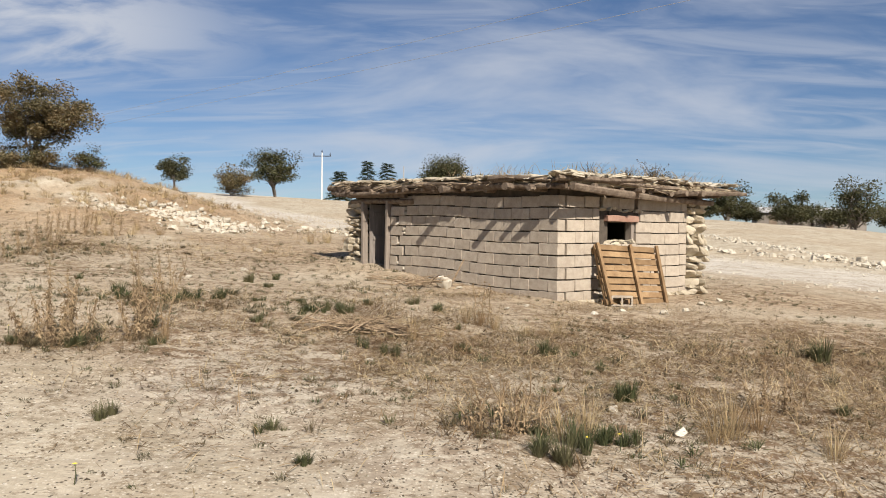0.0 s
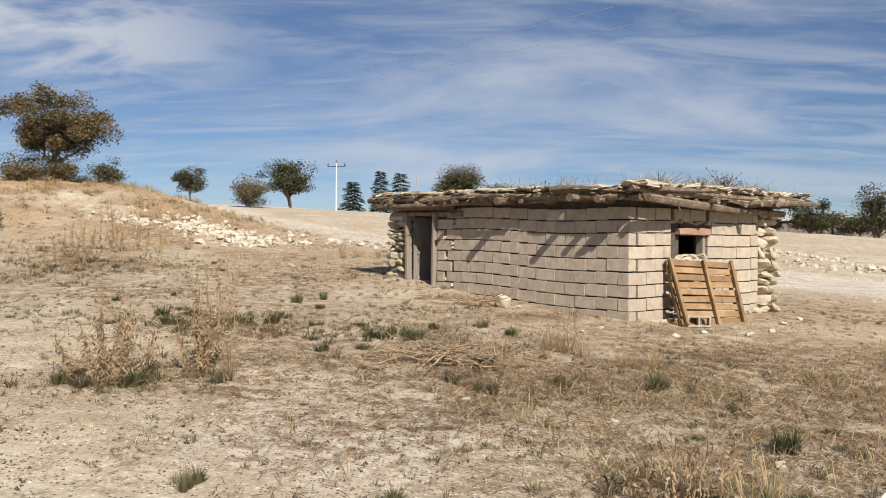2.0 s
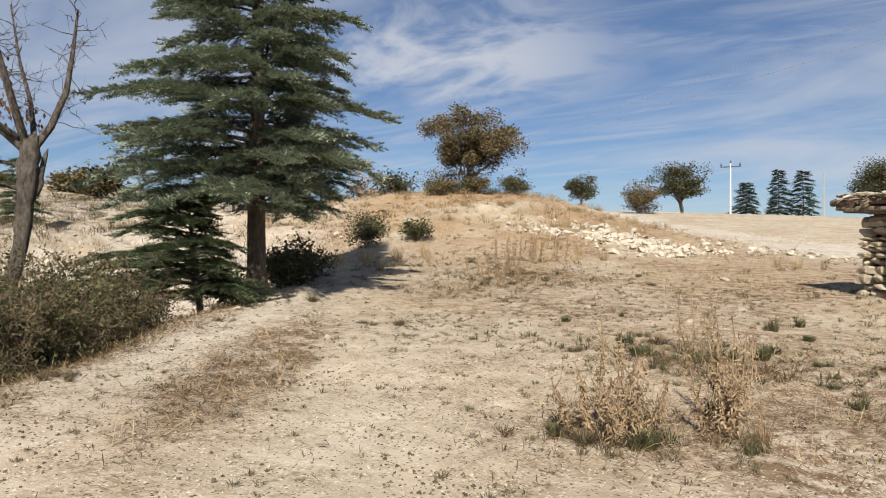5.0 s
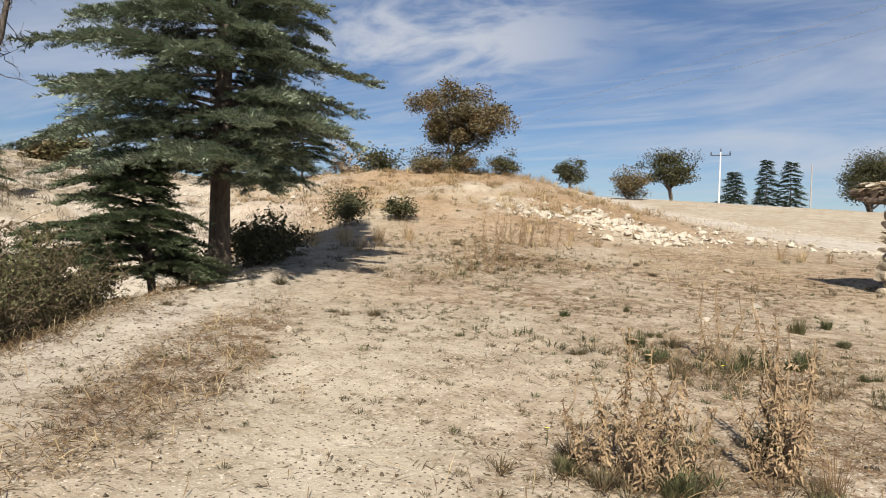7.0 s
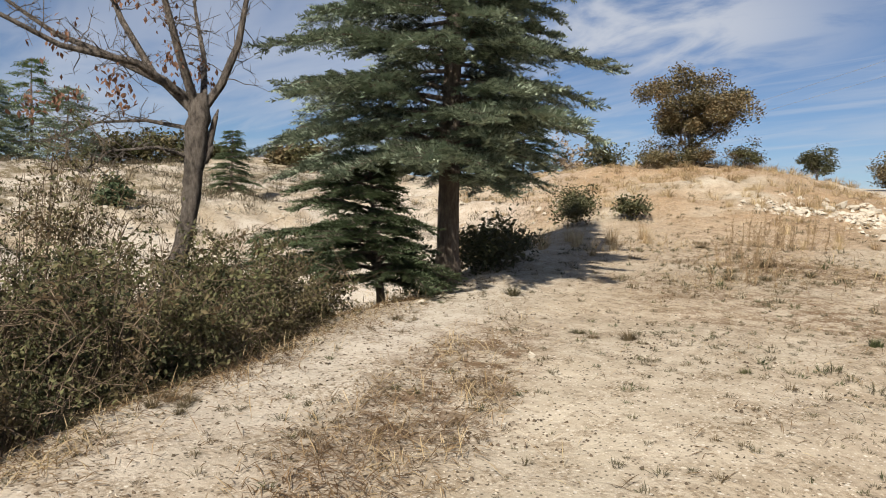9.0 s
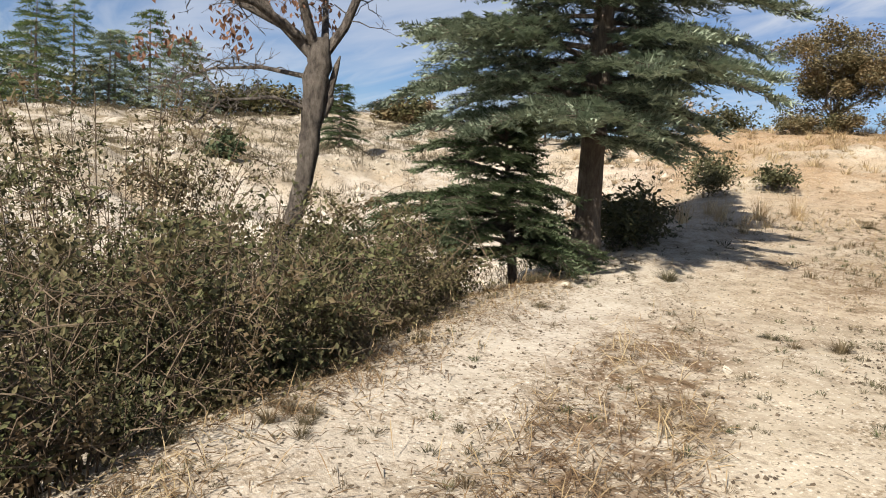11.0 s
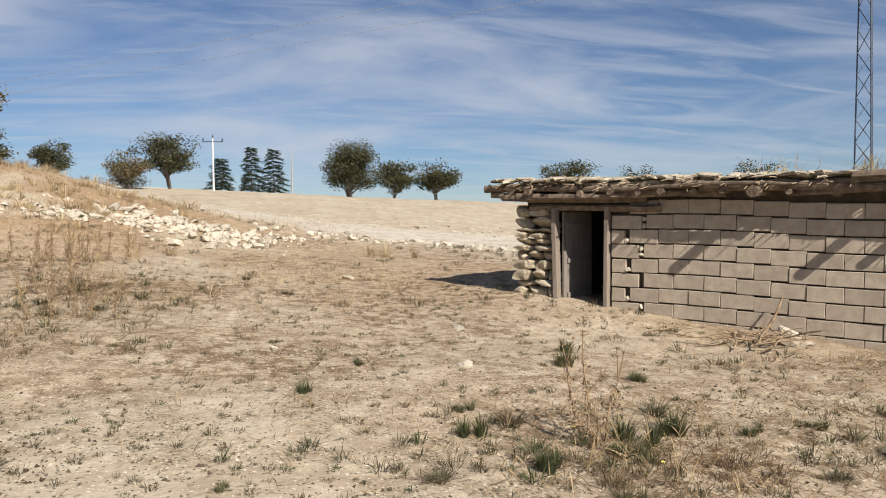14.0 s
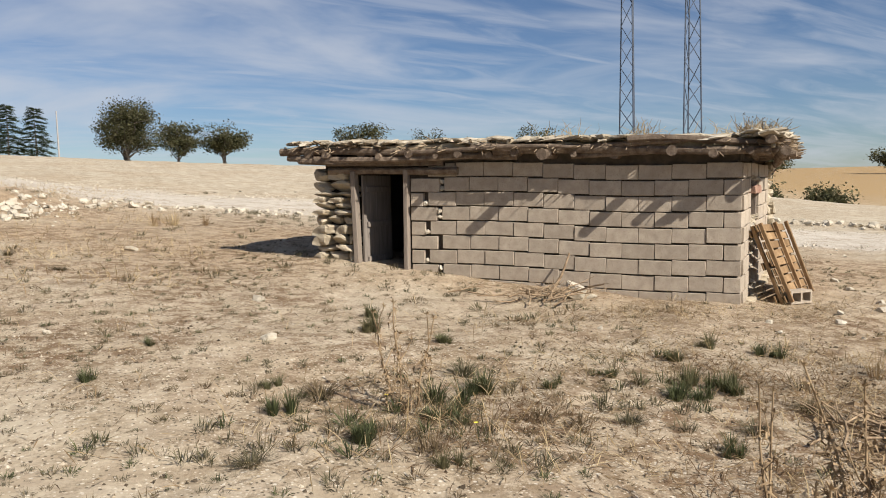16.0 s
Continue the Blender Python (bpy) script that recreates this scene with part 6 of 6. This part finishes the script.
def pallet():
    x, y = 2.88, 12.5
    z = land_at(x, y)
    ob = thing("wooden_pallet", (x, y, z), "worn brown wooden pallet leaning on the wall under the window", "pallet")
    ob.matrix_world = pose(x, y, z, 0, 0, 27) @ pose(0, 0, 0, -22, 2, 0)
    slat = [box_mesh("slat", (1.28, 0.018, 0.097), M_PALLET, 0.003, 0.004, 3, 700 + k) for k in range(3)]
    post = [box_mesh("stringer", (0.055, 0.045, 1.06), M_PALLET, 0.004, 0.005, 3, 710 + k) for k in range(2)]
    rnd = random.Random(9)
    for k in range(9):
        part("slat", slat[k % 3], ob, m=pose(rnd.uniform(-0.02, 0.02), 0.055, 0.07 + 0.117 * k, rnd.uniform(-3, 3), rnd.uniform(-1.5, 1.5), 0))
    for k in range(3):
        part("back_slat", slat[k], ob, m=pose(0, 0.165, 0.08 + 0.45 * k, 0, rnd.uniform(-1, 1), 0))
    for k, px in enumerate((-0.6, 0.05, 0.6)):
        part("stringer", post[k % 2], ob, m=pose(px, 0.0, 0.53, 0, (-2, 1, 3)[k], 0))
        part("back_stringer", post[(k + 1) % 2], ob, m=pose(px, 0.11, 0.53))


pallet()


def hollow_block(x, y, z, rz, label):
    bm = bmesh.new()
    w, d, h, t = 0.39, 0.19, 0.19, 0.03
    xs, ys = (-w / 2, -w / 2 + t, -t / 2, t / 2, w / 2 - t, w / 2), (-d / 2, -d / 2 + t, d / 2 - t, d / 2)
    grid = {}
    for zz in (0, h):
        for i, a in enumerate(xs):
            for j, b in enumerate(ys):
                grid[i, j, zz] = bm.verts.new((a, b, zz))
    solid = {(i, j) for i in range(5) for j in range(3)} - {(1, 1), (3, 1)}
    for i, j in solid:
        for zz in (0, h):
            q = [grid[i, j, zz], grid[i + 1, j, zz], grid[i + 1, j + 1, zz], grid[i, j + 1, zz]]
            bm.faces.new(q if zz else q[::-1])
        for (di, dj), (a, b) in {(1, 0): ((i + 1, j), (i + 1, j + 1)), (-1, 0): ((i, j + 1), (i, j)), (0, 1): ((i + 1, j + 1), (i, j + 1)), (0, -1): ((i, j), (i + 1, j))}.items():
            if (i + di, j + dj) not in solid:
                bm.faces.new((grid[*a, 0], grid[*b, 0], grid[*b, h], grid[*a, h]))
    bmesh.ops.recalc_face_normals(bm, faces=bm.faces)
    ob = new("hollow_block", bm_mesh("hollow_block", bm, M_BLOCK))
    ob.matrix_world = pose(x, y, z + 0.085, 90, 0, rz) @ Matrix.Scale(0.87, 4)
    return tagged(ob, label, "concrete block")


x, y, z = side_world(0.95, 0.5)
hollow_block(x, y, z, SIDE_TURN - 42, "grey hollow concrete block lying before the pallet")


def broken_block():
    x, y = -0.36, 13.02
    ob = new("broken_block", box_mesh("broken_block", (0.22, 0.17, 0.16), M_WHITE, 0.012, 0.02, 3, 720))
    ob.matrix_world = pose(x, y, land_at(x, y) + 0.10, 12, 18, -25)
    tagged(ob, "pale broken block tipped over by the wall", "concrete block")


broken_block()


def leaning_stick():
    foot = HUT.matrix_world @ Vector((-2.25, -0.28, 0))
    z = land_at(foot.x, foot.y)
    ob = new("leaning_stick", log_mesh("leaning_stick", 0.55, 0.022, 0.012, 730, M_STICK, 0.02, 6))
    head = HUT.matrix_world @ Vector((-1.95, -0.02, 0.95))
    head.z = z + 0.62
    way = (head - Vector((foot.x, foot.y, z))).normalized()
    ob.matrix_world = Matrix.Translation((foot.x, foot.y, z)) @ way.to_track_quat("X", "Z").to_matrix().to_4x4()
    tagged(ob, "crooked dry stick leaning on the block wall", "stick")


leaning_stick()


# ---- far things: poles, masts, sheds ----
def power_pole(x, y, high, arm, label, r=0.13, material=None):
    ob = thing("power_pole", (x, y, land_at(x, y) - 0.1), label, "pole")
    g = Geo()
    g.tube([(0, 0, 0), (0, 0, high / 2), (0, 0, high)], [r * 1.25, r, r * 0.8], 10)
    part("pole", g.mesh("pole", material or M_POLE, True), ob)
    if arm:
        part("cross_arm", box_mesh("cross_arm", (arm, 0.10, 0.10), M_STEEL, 0.01), ob, m=pose(0, 0, high - 0.35))
        for k in (-0.46, 0, 0.46):
            i = Geo()
            i.tube([(0, 0, 0), (0, 0, 0.12), (0, 0, 0.2), (0, 0, 0.32)], [0.05, 0.09, 0.06, 0.04], 8)
            part("insulator", i.mesh("insulator", M_STEEL, True), ob, m=pose(k * arm, 0, high - 0.30 if k else high))
    return ob


power_pole(-15.0, 80.0, 5.2, 1.9, "white concrete power pole with cross arm and insulators", 0.08)
power_pole(-8.5, 108.0, 5.6, 0, "plain thin grey post at the roadside", 0.09, M_POST)


def lattice_mast(x, y, high, foot, head, seed):
    """A three-legged lattice mast with zigzag bracing."""
    ob = thing("lattice_mast", (x, y, land_at(x, y) - 0.2), "tall blue-grey steel lattice mast", "mast", "lattice masts")
    bays = int(high / 2.0)

    def leg_at(k, t):
        w = foot + (head - foot) * t
        a = 2.1 * k + seed
        return np.array([w * 0.58 * math.cos(a), w * 0.58 * math.sin(a), high * t])

    for k in range(3):
        g = Geo()
        g.tube([leg_at(k, 0), leg_at(k, 0.5), leg_at(k, 1)], [0.075, 0.07, 0.06], 6)
        part("leg", g.mesh("leg", M_STEEL), ob)
        g = Geo()
        for b in range(bays):
            p, q = leg_at(k + (b % 2), b / bays), leg_at(k + 1 - (b % 2), (b + 1) / bays)
            g.tube([p, q], [0.042, 0.042], 4)
        part("bracing", g.mesh("bracing", M_STEEL), ob)


for a, d, s in ((38.8, 78, 0.3), (43.1, 72, 1.1)):
    lattice_mast(-5.5 + d * math.sin(radians(a)), 5.6 + d * math.cos(radians(a)), 42, 1.75, 0.5, s)


def shed(x, y, w, d, h, rz, label):
    ob = thing("shed", (x, y, land_at(x, y) - 0.3), label, "shed", "far sheds", rz=rz)
    part("wall", box_mesh("wall", (w, d, h), M_DARKFAR, 0.02), ob, m=pose(0, 0, h / 2))
    bm = bmesh.new()
    a = [bm.verts.new(p) for p in ((-w / 2 - 0.3, -d / 2 - 0.3, h), (w / 2 + 0.3, -d / 2 - 0.3, h), (w / 2 + 0.3, 0, h + 0.8), (-w / 2 - 0.3, 0, h + 0.8), (-w / 2 - 0.3, d / 2 + 0.3, h), (w / 2 + 0.3, d / 2 + 0.3, h))]
    for q in ((0, 1, 2, 3), (3, 2, 5, 4), (0, 3, 4), (1, 5, 2), (0, 4, 5, 1)):
        bm.faces.new([a[i] for i in q])
    bmesh.ops.recalc_face_normals(bm, faces=bm.faces)
    part("roof", bm_mesh("roof", bm, M_ROOFTILE), ob)
    part("door", box_mesh("door", (0.9, 0.06, 1.8), M_LOG, 0.01), ob, m=pose(-w * 0.2, -d / 2 - 0.03, 0.95))


shed(39.0, 94.0, 6, 4, 2.0, -12, "low dark shed among the far trees")
shed(46.0, 96.0, 7, 4, 2.2, 8, "low grey-roofed shed among the far trees")


def yellow_flower(x, y, k):
    g = Geo()
    z = land_at(x, y)
    ob = thing("yellow_flower", (x, y, z), "small yellow flower in the dry weeds", "flower", "yellow flowers")
    g.tube([(0, 0, 0), (0.01, 0, 0.06), (0.0, 0.01, 0.11)], [0.003, 0.003, 0.002], 4)
    part("stem", g.mesh("stem", M_TUFT), ob)
    p = Geo()
    n = 9
    p.stamp(LEAF_V, LEAF_F, np.tile((0, 0.01, 0.11), (n, 1)), euler_turns(np.zeros(n), np.full(n, -0.3), np.linspace(0, 6.28, n, endpoint=False)), np.full(n, 0.016))
    part("petals", p.mesh("petals", M_YELLOW), ob)


for k, (x, y) in enumerate(((0.72, 4.62), (0.95, 4.78), (-3.72, 9.1), (-4.0, 9.72), (-4.35, 7.05), (-2.0, 3.75))):
    yellow_flower(x, y, k)


def brink_fringe():
    """Dry grass and weeds hanging over the brink below the thorn bushes."""
    rnd = random.Random(88)
    for k in range(24):
        y = rnd.uniform(3.6, 9.3)
        x = -7.75 - 0.47 * (y - 5.2) - rnd.uniform(-0.25, 0.7)
        tuft("weed_clump", GREY_TUFTS, x, y, rnd.uniform(0.4, 0.8), k, "withered weeds hanging over the gully's brink", "brink weeds")


brink_fringe()


def power_wire(off, high):
    """A wire strung past overhead, high over the hut and the path."""
    way, side = Vector((-0.743, 0.669, 0)), Vector((0.669, 0.743, 0))
    g = Geo()
    t = np.linspace(-90, 90, 31)
    p = np.array([side * off + way * float(v) for v in t])
    p[:, 2] = high + 0.6 * (t / 90) ** 2
    g.tube(p, np.full(31, 0.009), 4)
    tagged(new("power_wire", g.mesh("power_wire", M_POST, True)), "thin grey overhead power wire", "wire", "power wires")


for off, high in ((21.95, 9.5), (24.15, 9.5)):
    power_wire(off, high)
